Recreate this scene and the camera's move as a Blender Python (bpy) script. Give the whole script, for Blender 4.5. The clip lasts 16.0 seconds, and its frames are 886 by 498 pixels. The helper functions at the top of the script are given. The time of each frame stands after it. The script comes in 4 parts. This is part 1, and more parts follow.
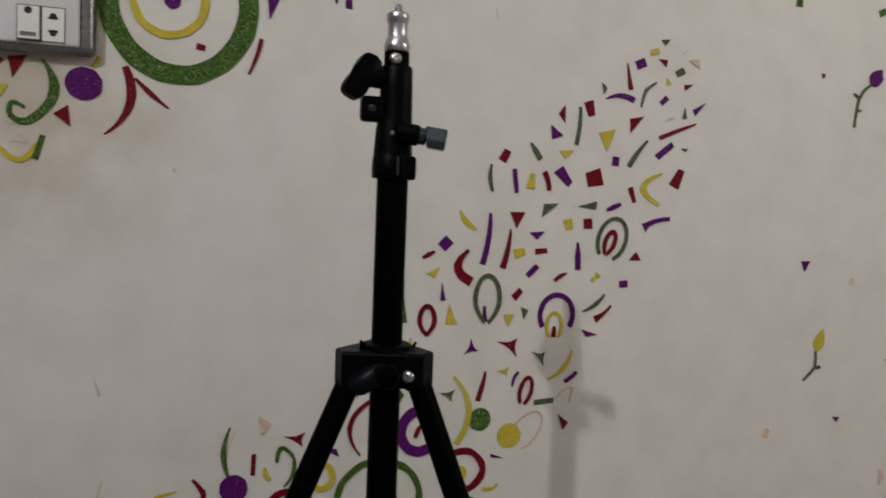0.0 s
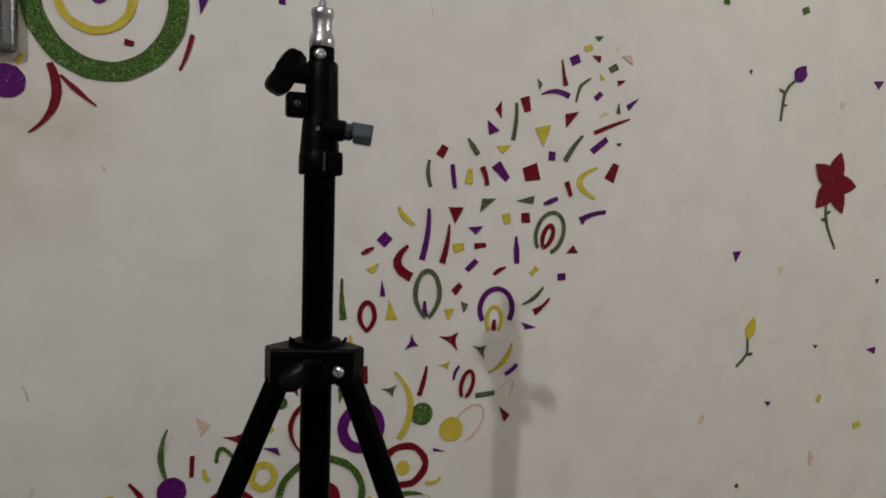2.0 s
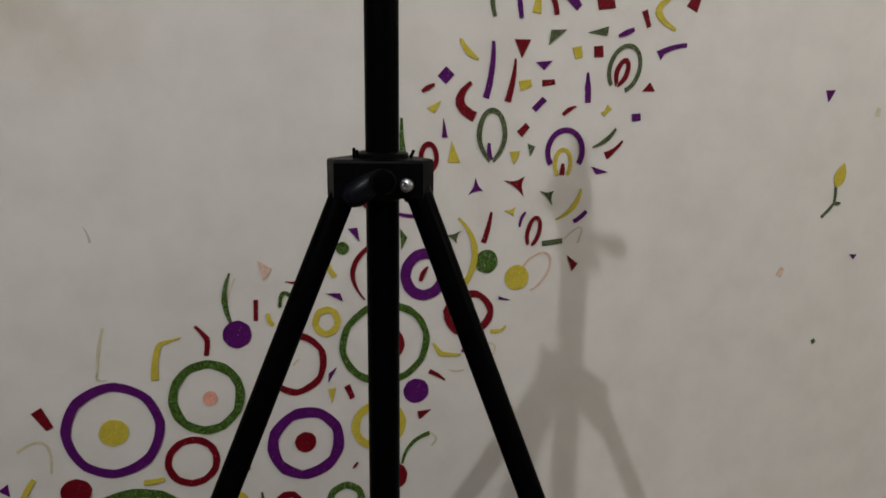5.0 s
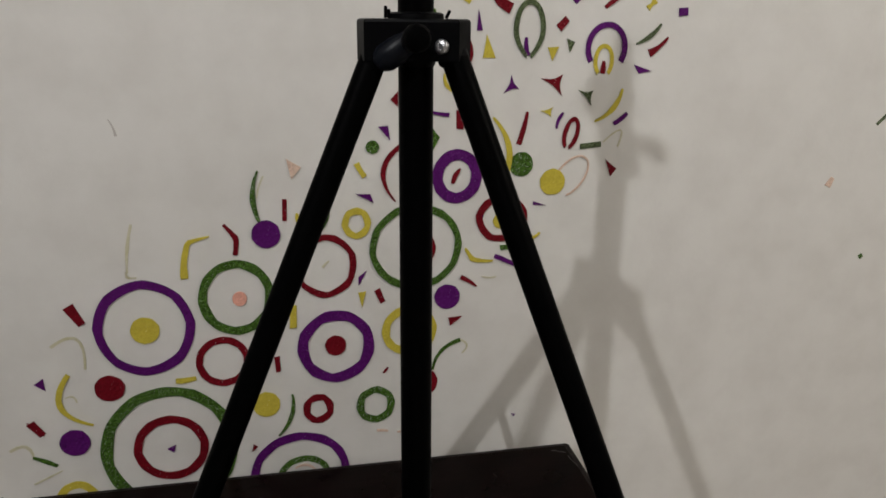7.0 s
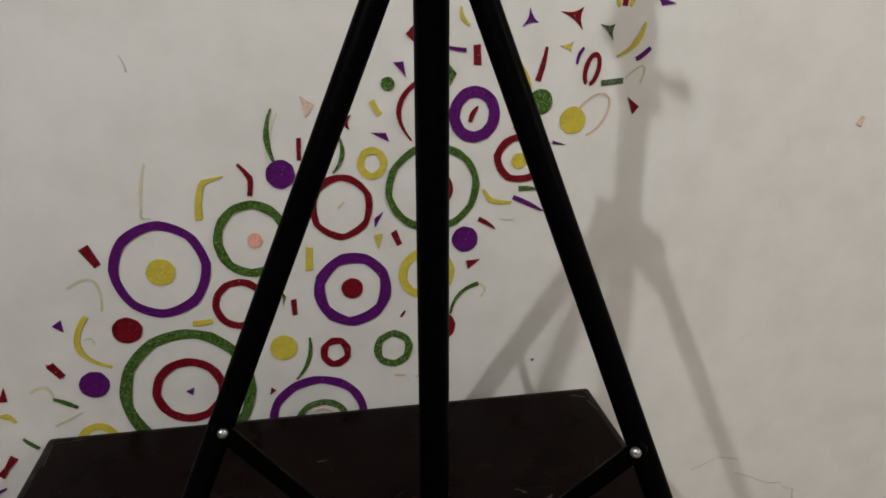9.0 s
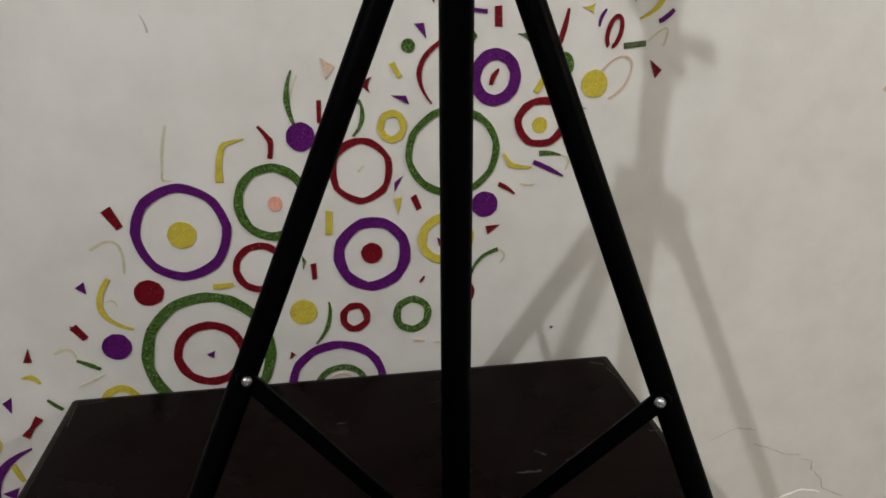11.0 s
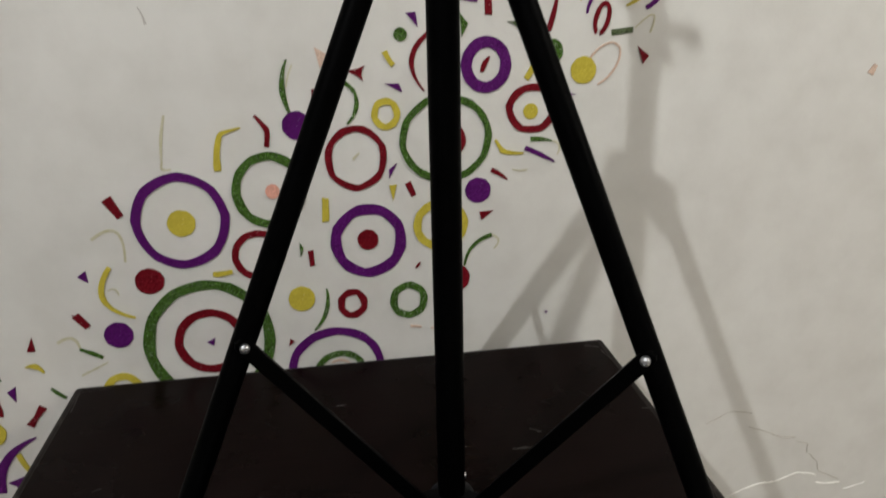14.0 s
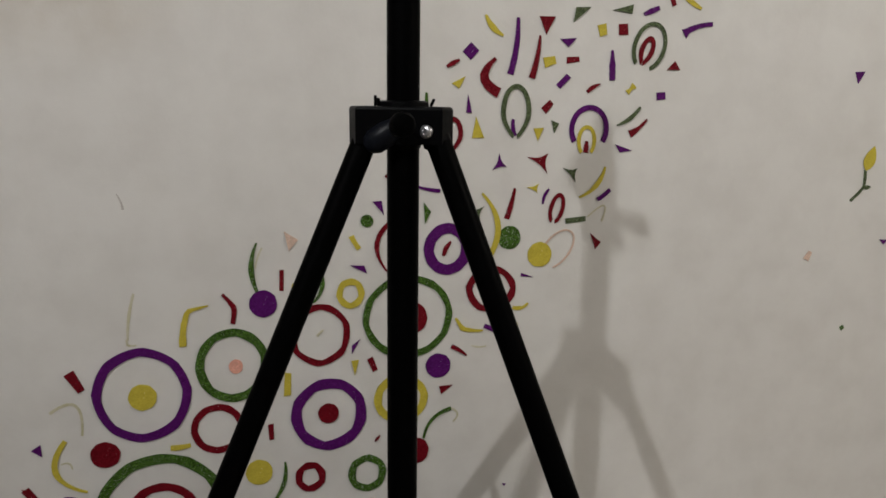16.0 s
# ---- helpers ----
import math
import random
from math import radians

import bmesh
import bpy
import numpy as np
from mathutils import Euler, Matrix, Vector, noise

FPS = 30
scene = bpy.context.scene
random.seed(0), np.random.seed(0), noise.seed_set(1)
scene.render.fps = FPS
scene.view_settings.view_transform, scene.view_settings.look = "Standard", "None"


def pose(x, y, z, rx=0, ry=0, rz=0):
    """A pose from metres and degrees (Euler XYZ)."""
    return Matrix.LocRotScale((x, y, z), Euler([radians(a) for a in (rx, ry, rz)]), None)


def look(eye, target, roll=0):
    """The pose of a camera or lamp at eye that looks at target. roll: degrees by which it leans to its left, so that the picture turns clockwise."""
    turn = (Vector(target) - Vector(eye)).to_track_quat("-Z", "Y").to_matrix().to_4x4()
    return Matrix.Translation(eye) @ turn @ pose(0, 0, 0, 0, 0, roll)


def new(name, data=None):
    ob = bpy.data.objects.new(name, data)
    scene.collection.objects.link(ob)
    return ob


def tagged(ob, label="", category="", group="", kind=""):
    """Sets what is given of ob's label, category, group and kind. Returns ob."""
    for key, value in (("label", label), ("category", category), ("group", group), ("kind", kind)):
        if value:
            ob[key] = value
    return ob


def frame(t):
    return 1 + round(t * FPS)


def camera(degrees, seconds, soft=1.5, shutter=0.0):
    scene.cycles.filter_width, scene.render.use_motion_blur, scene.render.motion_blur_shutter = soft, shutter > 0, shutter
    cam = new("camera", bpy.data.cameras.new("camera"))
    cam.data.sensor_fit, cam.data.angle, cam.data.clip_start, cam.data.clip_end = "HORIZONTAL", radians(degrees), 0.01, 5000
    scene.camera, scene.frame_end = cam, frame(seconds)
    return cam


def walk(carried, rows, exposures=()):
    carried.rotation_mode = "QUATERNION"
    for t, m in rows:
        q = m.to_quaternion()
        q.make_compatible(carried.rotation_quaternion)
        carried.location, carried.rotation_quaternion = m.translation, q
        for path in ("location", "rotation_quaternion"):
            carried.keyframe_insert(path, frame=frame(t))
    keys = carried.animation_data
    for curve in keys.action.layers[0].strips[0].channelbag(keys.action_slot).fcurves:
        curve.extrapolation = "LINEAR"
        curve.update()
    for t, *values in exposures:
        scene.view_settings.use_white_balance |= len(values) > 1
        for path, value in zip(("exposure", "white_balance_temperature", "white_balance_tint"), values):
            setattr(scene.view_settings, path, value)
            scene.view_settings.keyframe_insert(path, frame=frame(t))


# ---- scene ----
cam = camera(62.2, 16.0, soft=1.6, shutter=0.5)
PATH = [
    (0, (-0.123, -1.031, 1.511), (0.418, 0.891, 1.391), 2.3),
    (0.5, (-0.11, -1.035, 1.507), (0.511, 0.862, 1.376), 1.8),
    (1, (-0.102, -1.043, 1.514), (0.559, 0.842, 1.415), 1.6),
    (1.5, (-0.098, -1.046, 1.516), (0.591, 0.829, 1.419), 1.6),
    (2, (-0.103, -1.042, 1.51), (0.557, 0.842, 1.386), 1.6),
    (2.5, (-0.107, -1.028, 1.498), (0.533, 0.859, 1.327), 1.6),
    (3, (-0.106, -1.016, 1.486), (0.518, 0.87, 1.261), 1.3),
    (3.5, (-0.109, -1.008, 1.479), (0.487, 0.883, 1.215), 1.3),
    (4, (-0.109, -0.996, 1.465), (0.47, 0.889, 1.129), 1.7),
    (4.2, (-0.106, -0.994, 1.459), (0.465, 0.888, 1.095), 1.4),
    (6.3, (-0.105, -0.976, 1.405), (0.355, 0.9, 0.883), 0.9),
    (6.5, (-0.107, -0.973, 1.397), (0.348, 0.896, 0.852), 1.1),
    (7, (-0.105, -0.972, 1.382), (0.332, 0.888, 0.79), 0.6),
    (7.5, (-0.106, -0.967, 1.37), (0.316, 0.89, 0.759), 0.5),
    (8, (-0.102, -0.964, 1.364), (0.3, 0.885, 0.716), 0.0),
    (8.5, (-0.104, -0.968, 1.351), (0.3, 0.876, 0.689), -0.1),
    (9, (-0.103, -0.966, 1.342), (0.281, 0.876, 0.665), -0.1),
    (11.5, (-0.113, -0.977, 1.301), (0.226, 0.851, 0.564), -0.3),
    (12, (-0.116, -0.984, 1.288), (0.212, 0.838, 0.531), -0.1),
    (12.5, (-0.125, -0.984, 1.287), (0.178, 0.845, 0.537), 0.4),
    (13, (-0.12, -0.99, 1.278), (0.197, 0.834, 0.521), -0.2),
    (13.5, (-0.116, -0.997, 1.279), (0.218, 0.828, 0.532), -0.6),
    (14, (-0.109, -1.002, 1.291), (0.233, 0.842, 0.596), -1.2),
    (14.5, (-0.101, -1.008, 1.324), (0.274, 0.874, 0.761), -1.0),
    (15, (-0.1, -1.006, 1.371), (0.294, 0.894, 0.886), 0.1),
    (15.5, (-0.101, -1.011, 1.388), (0.32, 0.901, 0.979), 0.6),
    (16, (-0.101, -1.013, 1.391), (0.344, 0.895, 0.988), 0.8),
]
EXPOSURES = [(0.0, 0.0, 6470, 10), (4.0, 0.05, 6460, 10), (7.0, 0.45, 6440, 9), (9.0, 0.59, 6410, 8), (11.5, 0.73, 6380, 7), (12.5, 0.84, 6350, 6), (14.0, 0.79, 6360, 6), (15.0, 0.48, 6420, 8), (16.0, 0.32, 6450, 9)]
walk(cam, [(t, look(eye, target, roll)) for t, eye, target, roll in PATH], EXPOSURES)
# ---- room, light ----
TABLE_Z = 0.754
STAND = Vector((0.006, -0.402, TABLE_Z))
world = bpy.data.worlds.new("world")
scene.world = world
world.use_nodes = True
world.node_tree.nodes["Background"].inputs[0].default_value = (0.6, 0.7, 0.9, 1)
world.node_tree.nodes["Background"].inputs[1].default_value = 0.02

# a round lamp on the west wall throws the stand's shadow; an added tube on the east wall fills it
LAMP = Vector((-1.56, -2.10, 3.00))
round_light = bpy.data.lights.new("round_light", "AREA")
round_light.shape, round_light.size = "DISK", 0.080
round_light.energy, round_light.color = 48.0, (1.0, 0.992, 0.985)
new("round_light", round_light).matrix_world = look(LAMP, LAMP + Vector((1, 0.0, -0.02)))
fill_light = bpy.data.lights.new("fill_light", "AREA")
fill_light.shape, fill_light.size, fill_light.size_y = "RECTANGLE", 1.2, 0.05
fill_light.energy, fill_light.color = 20.0, (1.0, 0.925, 0.82)
new("fill_light", fill_light).matrix_world = look((2.42, -1.5, 2.5), (0.7, -0.6, 1.3))


# ---- materials ----
def material(name, colour, rough=0.6, metal=0.0, spec=0.5):
    m = bpy.data.materials.new(name)
    m.use_nodes = True
    b = m.node_tree.nodes["Principled BSDF"]
    b.inputs["Base Color"].default_value = (*colour, 1)
    b.inputs["Roughness"].default_value = rough
    b.inputs["Metallic"].default_value = metal
    b.inputs["Specular IOR Level"].default_value = spec
    return m, m.node_tree, b


def node(tree, kind, **inputs):
    n = tree.nodes.new(kind)
    for key, value in inputs.items():
        n.inputs[key.replace("_", " ")].default_value = value
    return n


def ramp(tree, source, stops):
    n = tree.nodes.new("ShaderNodeValToRGB")
    while len(n.color_ramp.elements) < len(stops):
        n.color_ramp.elements.new(0.5)
    for e, (at, c) in zip(n.color_ramp.elements, stops):
        e.position, e.color = at, (*c, 1)
    tree.links.new(source, n.inputs["Fac"])
    return n


def mix(tree, fac, a, b, blend="MIX"):
    n = tree.nodes.new("ShaderNodeMix")
    n.data_type, n.blend_type = "RGBA", blend
    for socket, value in ((n.inputs[0], fac), (n.inputs[6], a), (n.inputs[7], b)):
        if isinstance(value, (int, float)):
            socket.default_value = value
        elif isinstance(value, tuple):
            socket.default_value = (*value, 1)
        else:
            tree.links.new(value, socket)
    return n.outputs[2]


def bump(tree, b, height, strength, distance):
    n = node(tree, "ShaderNodeBump", Strength=strength, Distance=distance)
    tree.links.new(height, n.inputs["Height"])
    tree.links.new(n.outputs[0], b.inputs["Normal"])
    return n


def coords(tree):
    return tree.nodes.new("ShaderNodeTexCoord").outputs["Object"]


def noise_of(tree, vector, scale, detail=4.0, rough=0.55):
    n = node(tree, "ShaderNodeTexNoise", Scale=scale, Detail=detail, Roughness=rough)
    tree.links.new(vector, n.inputs["Vector"])
    return n.outputs["Fac"]


def wall_paint():
    m, t, b = material("wall_paint", (0.70, 0.67, 0.63), 0.5, 0, 0.35)
    v = coords(t)
    broad = ramp(t, noise_of(t, v, 1.7, 5), [(0.3, (0.655, 0.635, 0.605)), (0.7, (0.70, 0.685, 0.66))])
    fine = ramp(t, noise_of(t, v, 14.0, 6), [(0.35, (0.93, 0.925, 0.92)), (0.6, (1, 1, 1))])
    c = mix(t, 1.0, broad.outputs[0], fine.outputs[0], "MULTIPLY")
    # brownish smudges where hands reach for the switches
    far = t.nodes.new("ShaderNodeVectorMath")
    far.operation = "DISTANCE"
    far.inputs[1].default_value = (-0.37, 0.0, 1.62)
    t.links.new(v, far.inputs[0])
    near = ramp(t, far.outputs["Value"], [(0.04, (1, 1, 1)), (0.225, (0, 0, 0))])
    blot = ramp(t, noise_of(t, v, 9.0, 5), [(0.33, (0, 0, 0)), (0.68, (0.68, 0.68, 0.68))])
    c = mix(t, mix(t, 1.0, near.outputs[0], blot.outputs[0], "MULTIPLY"), c, (0.40, 0.32, 0.21))
    # scuffs
    scuff = ramp(t, noise_of(t, v, 5.5, 9, 0.7), [(0.70, (0, 0, 0)), (0.76, (0.35, 0.35, 0.35))])
    c = mix(t, scuff.outputs[0], c, (0.46, 0.42, 0.37))
    t.links.new(c, b.inputs["Base Color"])
    h = t.nodes.new("ShaderNodeMath")
    h.operation = "MULTIPLY_ADD"
    h.inputs[1].default_value = 0.12
    t.links.new(noise_of(t, v, 160.0, 3), h.inputs[0])
    t.links.new(noise_of(t, v, 6.0, 4), h.inputs[2])
    bump(t, b, h.outputs[0], 0.26, 0.006)
    return m


def plain_paint(name, colour):
    m, t, b = material(name, colour, 0.6, 0, 0.3)
    v = coords(t)
    r = ramp(t, noise_of(t, v, 2.0, 5), [(0.3, tuple(0.92 * k for k in colour)), (0.7, colour)])
    t.links.new(r.outputs[0], b.inputs["Base Color"])
    bump(t, b, noise_of(t, v, 60.0, 3), 0.2, 0.003)
    return m


def glitter(name, colour, sparkle, flakes=750.0, tilt=0.55, coarse=0.15):
    """Glitter foam sheet: a coloured film with thousands of tiny tilted flakes."""
    m, t, b = material(name, colour, 0.4, 0, 0.08)
    v = coords(t)
    cell = node(t, "ShaderNodeTexVoronoi", Scale=flakes)
    t.links.new(v, cell.inputs["Vector"])
    tone = t.nodes.new("ShaderNodeSeparateColor")
    t.links.new(cell.outputs["Color"], tone.inputs[0])
    dark, lit = tuple((1 - coarse) * k for k in colour), tuple(min(1.0, (1 + coarse) * k) for k in colour)
    shade = ramp(t, tone.outputs[0], [(0.0, dark), (0.75, colour), (1.0, lit)])
    broad = ramp(t, noise_of(t, v, 60.0, 3), [(0.3, (0.82, 0.82, 0.82)), (0.7, (1, 1, 1))])
    c = mix(t, 1.0, shade.outputs[0], broad.outputs[0], "MULTIPLY")
    # glints of larger loose flakes, painted into the colour as near-white dots
    glint = node(t, "ShaderNodeTexVoronoi", Scale=640.0)
    t.links.new(v, glint.inputs["Vector"])
    pick = t.nodes.new("ShaderNodeSeparateColor")
    t.links.new(glint.outputs["Color"], pick.inputs[0])
    chosen = ramp(t, pick.outputs[1], [(1 - sparkle - 0.005, (0, 0, 0)), (1 - sparkle, (1, 1, 1))])
    small = ramp(t, glint.outputs["Distance"], [(0.16, (1, 1, 1)), (0.34, (0, 0, 0))])
    star = mix(t, 1.0, chosen.outputs[0], small.outputs[0], "MULTIPLY")
    c = mix(t, star, c, tuple(min(1.0, 0.66 + 0.5 * k) for k in colour))
    t.links.new(c, b.inputs["Base Color"])
    r = ramp(t, star, [(0.0, (0.42,) * 3), (1.0, (0.15,) * 3)])
    t.links.new(r.outputs[0], b.inputs["Roughness"])
    # every flake has a slant of its own
    geo = t.nodes.new("ShaderNodeNewGeometry")
    off = t.nodes.new("ShaderNodeVectorMath")
    off.operation = "SUBTRACT"
    off.inputs[1].default_value = (0.5, 0.5, 0.5)
    t.links.new(cell.outputs["Color"], off.inputs[0])
    size = t.nodes.new("ShaderNodeVectorMath")
    size.operation = "SCALE"
    size.inputs["Scale"].default_value = tilt
    t.links.new(off.outputs[0], size.inputs[0])
    add = t.nodes.new("ShaderNodeVectorMath")
    t.links.new(geo.outputs["Normal"], add.inputs[0])
    t.links.new(size.outputs[0], add.inputs[1])
    unit = t.nodes.new("ShaderNodeVectorMath")
    unit.operation = "NORMALIZE"
    t.links.new(add.outputs[0], unit.inputs[0])
    t.links.new(unit.outputs[0], b.inputs["Normal"])
    return m


def glue_trace():
    m, t, b = material("dried_glue", (0.62, 0.58, 0.44), 0.4)
    v = coords(t)
    r = ramp(t, noise_of(t, v, 120.0, 4), [(0.35, (0.50, 0.47, 0.30)), (0.65, (0.58, 0.55, 0.42))])
    t.links.new(r.outputs[0], b.inputs["Base Color"])
    bump(t, b, noise_of(t, v, 300.0, 3), 0.4, 0.001)
    return m


def coated_metal(name, colour, rough, metal=0.0, spec=0.5, grain=220.0):
    m, t, b = material(name, colour, rough, metal, spec)
    v = coords(t)
    r = ramp(t, noise_of(t, v, 35.0, 6), [(0.3, (rough * 0.8,) * 3), (0.75, (min(1.0, rough * 1.35),) * 3)])
    t.links.new(r.outputs[0], b.inputs["Roughness"])
    dust = ramp(t, noise_of(t, v, 70.0, 8, 0.7), [(0.62, colour), (0.82, tuple(k * 1.5 + 0.0006 for k in colour))])
    t.links.new(dust.outputs[0], b.inputs["Base Color"])
    bump(t, b, noise_of(t, v, grain, 3), 0.12, 0.001)
    return m


def laminate():
    m, t, b = material("dark_laminate", (0.004, 0.003, 0.0026), 0.42, 0, 0.036)
    v = coords(t)
    stretch = node(t, "ShaderNodeMapping", Scale=(3.0, 40.0, 40.0))
    t.links.new(v, stretch.inputs["Vector"])
    grain = ramp(t, noise_of(t, stretch.outputs[0], 3.0, 6), [(0.3, (0.0034, 0.0016, 0.0014)), (0.7, (0.0058, 0.0027, 0.0024))])
    dust = ramp(t, noise_of(t, v, 6.0, 9, 0.68), [(0.52, (0, 0, 0)), (0.85, (0.13, 0.13, 0.13))])
    c = mix(t, dust.outputs[0], grain.outputs[0], (0.022, 0.017, 0.016))
    wear = ramp(t, noise_of(t, v, 55.0, 4, 0.6), [(0.74, (0, 0, 0)), (0.78, (0.35, 0.35, 0.35))])
    c = mix(t, wear.outputs[0], c, (0.032, 0.026, 0.024))
    t.links.new(c, b.inputs["Base Color"])
    r = ramp(t, noise_of(t, v, 12.0, 6), [(0.3, (0.20,) * 3), (0.7, (0.44,) * 3)])
    t.links.new(r.outputs[0], b.inputs["Roughness"])
    bump(t, b, noise_of(t, stretch.outputs[0], 8.0, 3), 0.1, 0.001)
    return m


def tiles():
    m, t, b = material("floor_tiles", (0.42, 0.38, 0.33), 0.35)
    v = coords(t)
    brick = node(t, "ShaderNodeTexBrick", Scale=2.5, Color1=(0.40, 0.36, 0.31, 1), Color2=(0.44, 0.40, 0.35, 1), Mortar=(0.2, 0.18, 0.16, 1))
    brick.offset = 0.0
    brick.inputs["Mortar Size"].default_value = 0.008
    brick.inputs["Row Height"].default_value = 0.5
    t.links.new(v, brick.inputs["Vector"])
    t.links.new(brick.outputs["Color"], b.inputs["Base Color"])
    return m


WALL = wall_paint()
# unseen south and east walls, toned so their warm bounce lifts the shadows
SIDE = plain_paint("side_wall_paint", (0.57, 0.545, 0.50))
# unseen west wall, kept dull so less light bounces onto the left
WEST = plain_paint("low_bounce_wall_paint", (0.24, 0.235, 0.23))
CEILING = plain_paint("ceiling_paint", (0.80, 0.79, 0.78))
TILES = tiles()
GREEN = glitter("green_glitter_foam", (0.066, 0.140, 0.022), 0.15, coarse=0.7)
RED = glitter("red_glitter_foam", (0.165, 0.006, 0.013), 0.008)
PURPLE = glitter("purple_glitter_foam", (0.098, 0.009, 0.135), 0.008)
YELLOW = glitter("yellow_glitter_foam", (0.56, 0.46, 0.060), 0.004, tilt=0.3, coarse=0.06)
SAGE = glitter("sage_glitter_foam", (0.095, 0.125, 0.060), 0.06, coarse=0.5)
MARK = plain_paint("pencil_mark", (0.47, 0.44, 0.41))
BLUSH = glitter("faded_pink_foam", (0.68, 0.50, 0.40), 0.0, tilt=0.1)
PINK = glitter("pink_foam", (0.80, 0.40, 0.31), 0.0, tilt=0.1)
GLUE = glue_trace()
BLACK = coated_metal("black_lacquered_tube", (0.0005, 0.0005, 0.0006), 0.42, 0.0, 0.022)
PLASTIC = coated_metal("black_plastic", (0.0009, 0.0009, 0.0013), 0.40, 0.0, 0.05)
GLOSSY = coated_metal("blue_black_glossy_plastic", (0.012, 0.017, 0.026), 0.18, 0.2, 0.7)
SATIN = coated_metal("blue_black_satin_plastic", (0.0026, 0.0034, 0.0060), 0.38, 0.0, 0.12)
GRIP = coated_metal("blue_grey_glossy_plastic", (0.036, 0.049, 0.063), 0.16, 0.40, 0.8)
CHROME = coated_metal("brushed_steel", (0.46, 0.46, 0.49), 0.27, 1.0)
SCREW = coated_metal("zinc_screw", (0.46, 0.46, 0.48), 0.34, 1.0)
RUBBER = coated_metal("rubber", (0.012, 0.012, 0.012), 0.8)
LAMINATE = laminate()
SILVER = coated_metal("silver_plastic", (0.21, 0.21, 0.225), 0.26, 0.85)
PLATE = coated_metal("pale_silver_plate", (0.50, 0.50, 0.52), 0.4, 0.25)
WHITE = plain_paint("white_plastic", (0.74, 0.73, 0.71))
DARK, _, _ = material("dark_hole_and_shade", (0.01, 0.01, 0.01), 0.7)
# grey for the shadow line along lifted paint
CRACK = plain_paint("crack_shadow_grey", (0.47, 0.43, 0.385))
CHIP = plain_paint("chipped_plaster", (0.90, 0.88, 0.84))
LIT, lit_tree, lit_node = material("lit_glass", (1, 0.95, 0.9), 0.3)
lit_node.inputs["Emission Color"].default_value = (1, 0.93, 0.85, 1)
lit_node.inputs["Emission Strength"].default_value = 6.0


# ---- building helpers ----
def part(name, bm, mat, parent=None, label="", smooth=False):
    """Links a bmesh as one mesh object, under parent if given. bm is in world metres."""
    me = bpy.data.meshes.new(name)
    bmesh.ops.recalc_face_normals(bm, faces=bm.faces[:])
    if smooth:
        for f in bm.faces:
            f.smooth = True
        for e in bm.edges:
            if len(e.link_faces) == 2 and e.calc_face_angle(0) > 0.7:
                e.smooth = False
    bm.to_mesh(me)
    bm.free()
    me.materials.append(mat)
    ob = new(name, me)
    if parent:
        ob.parent = parent
        at = parent.location.copy()
        up = parent.parent
        while up:
            at += up.location
            up = up.parent
        me.transform(Matrix.Translation(-at))
    if label:
        tagged(ob, label)
    return ob


def empty(name, at, label, category, group="", kind=""):
    ob = new(name)
    ob.location = at
    ob.empty_display_size = 0.05
    return tagged(ob, label, category, group, kind)


def thing(name, bm, mat, at, label, category, group="", kind="", smooth=False):
    ob = part(name, bm, mat, smooth=smooth)
    ob.data.transform(Matrix.Translation(-Vector(at)))
    ob.location = at
    return tagged(ob, label, category, group, kind)


def box(lo, hi, bevel=0.0, segments=2, bm=None):
    bm = bm or bmesh.new()
    lo, hi = Vector(lo), Vector(hi)
    made = bmesh.ops.create_cube(bm, size=1, matrix=Matrix.Translation((lo + hi) / 2) @ Matrix.Diagonal((*(hi - lo), 1)))
    if bevel:
        edges = list({e for v in made["verts"] for e in v.link_edges})
        bmesh.ops.bevel(bm, geom=edges, offset=bevel, segments=segments, profile=0.6, affect="EDGES")
    return bm


def turned(profile, axis_from, axis_to, steps=32, bm=None):
    """A turned body: profile rows of (distance along the axis, radius)."""
    bm = bm or bmesh.new()
    a, b = Vector(axis_from), Vector(axis_to)
    q = (b - a).to_track_quat("Z", "Y")
    rings = []
    for d, r in profile:
        rings.append([bm.verts.new(a + q @ Vector((r * math.cos(2 * math.pi * i / steps), r * math.sin(2 * math.pi * i / steps), d))) for i in range(steps)])
    for one, two in zip(rings, rings[1:]):
        for i in range(steps):
            bm.faces.new((one[i], one[(i + 1) % steps], two[(i + 1) % steps], two[i]))
    bm.faces.new(rings[0][::-1])
    bm.faces.new(rings[-1])
    return bm


def rod(a, b, r, steps=28, ease=0.0012, bm=None):
    n = (Vector(b) - Vector(a)).length
    return turned([(0, r - ease), (ease, r), (n - ease, r), (n, r - ease)], a, b, steps, bm)


def prism(outline, depth, to_world, bevel=0.0, bm=None):
    """An outline of (u, v) points thickened from w = 0 to w = depth, through to_world(u, v, w)."""
    bm = bm or bmesh.new()
    back = [bm.verts.new(to_world(u, v, 0)) for u, v in outline]
    front = [bm.verts.new(to_world(u, v, depth)) for u, v in outline]
    n = len(outline)
    for i in range(n):
        bm.faces.new((back[i], back[(i + 1) % n], front[(i + 1) % n], front[i]))
    bm.faces.new(back[::-1])
    cap = bm.faces.new(front)
    if bevel:
        bmesh.ops.bevel(bm, geom=list(cap.edges), offset=bevel, segments=2, profile=0.5, affect="EDGES")
    return bm


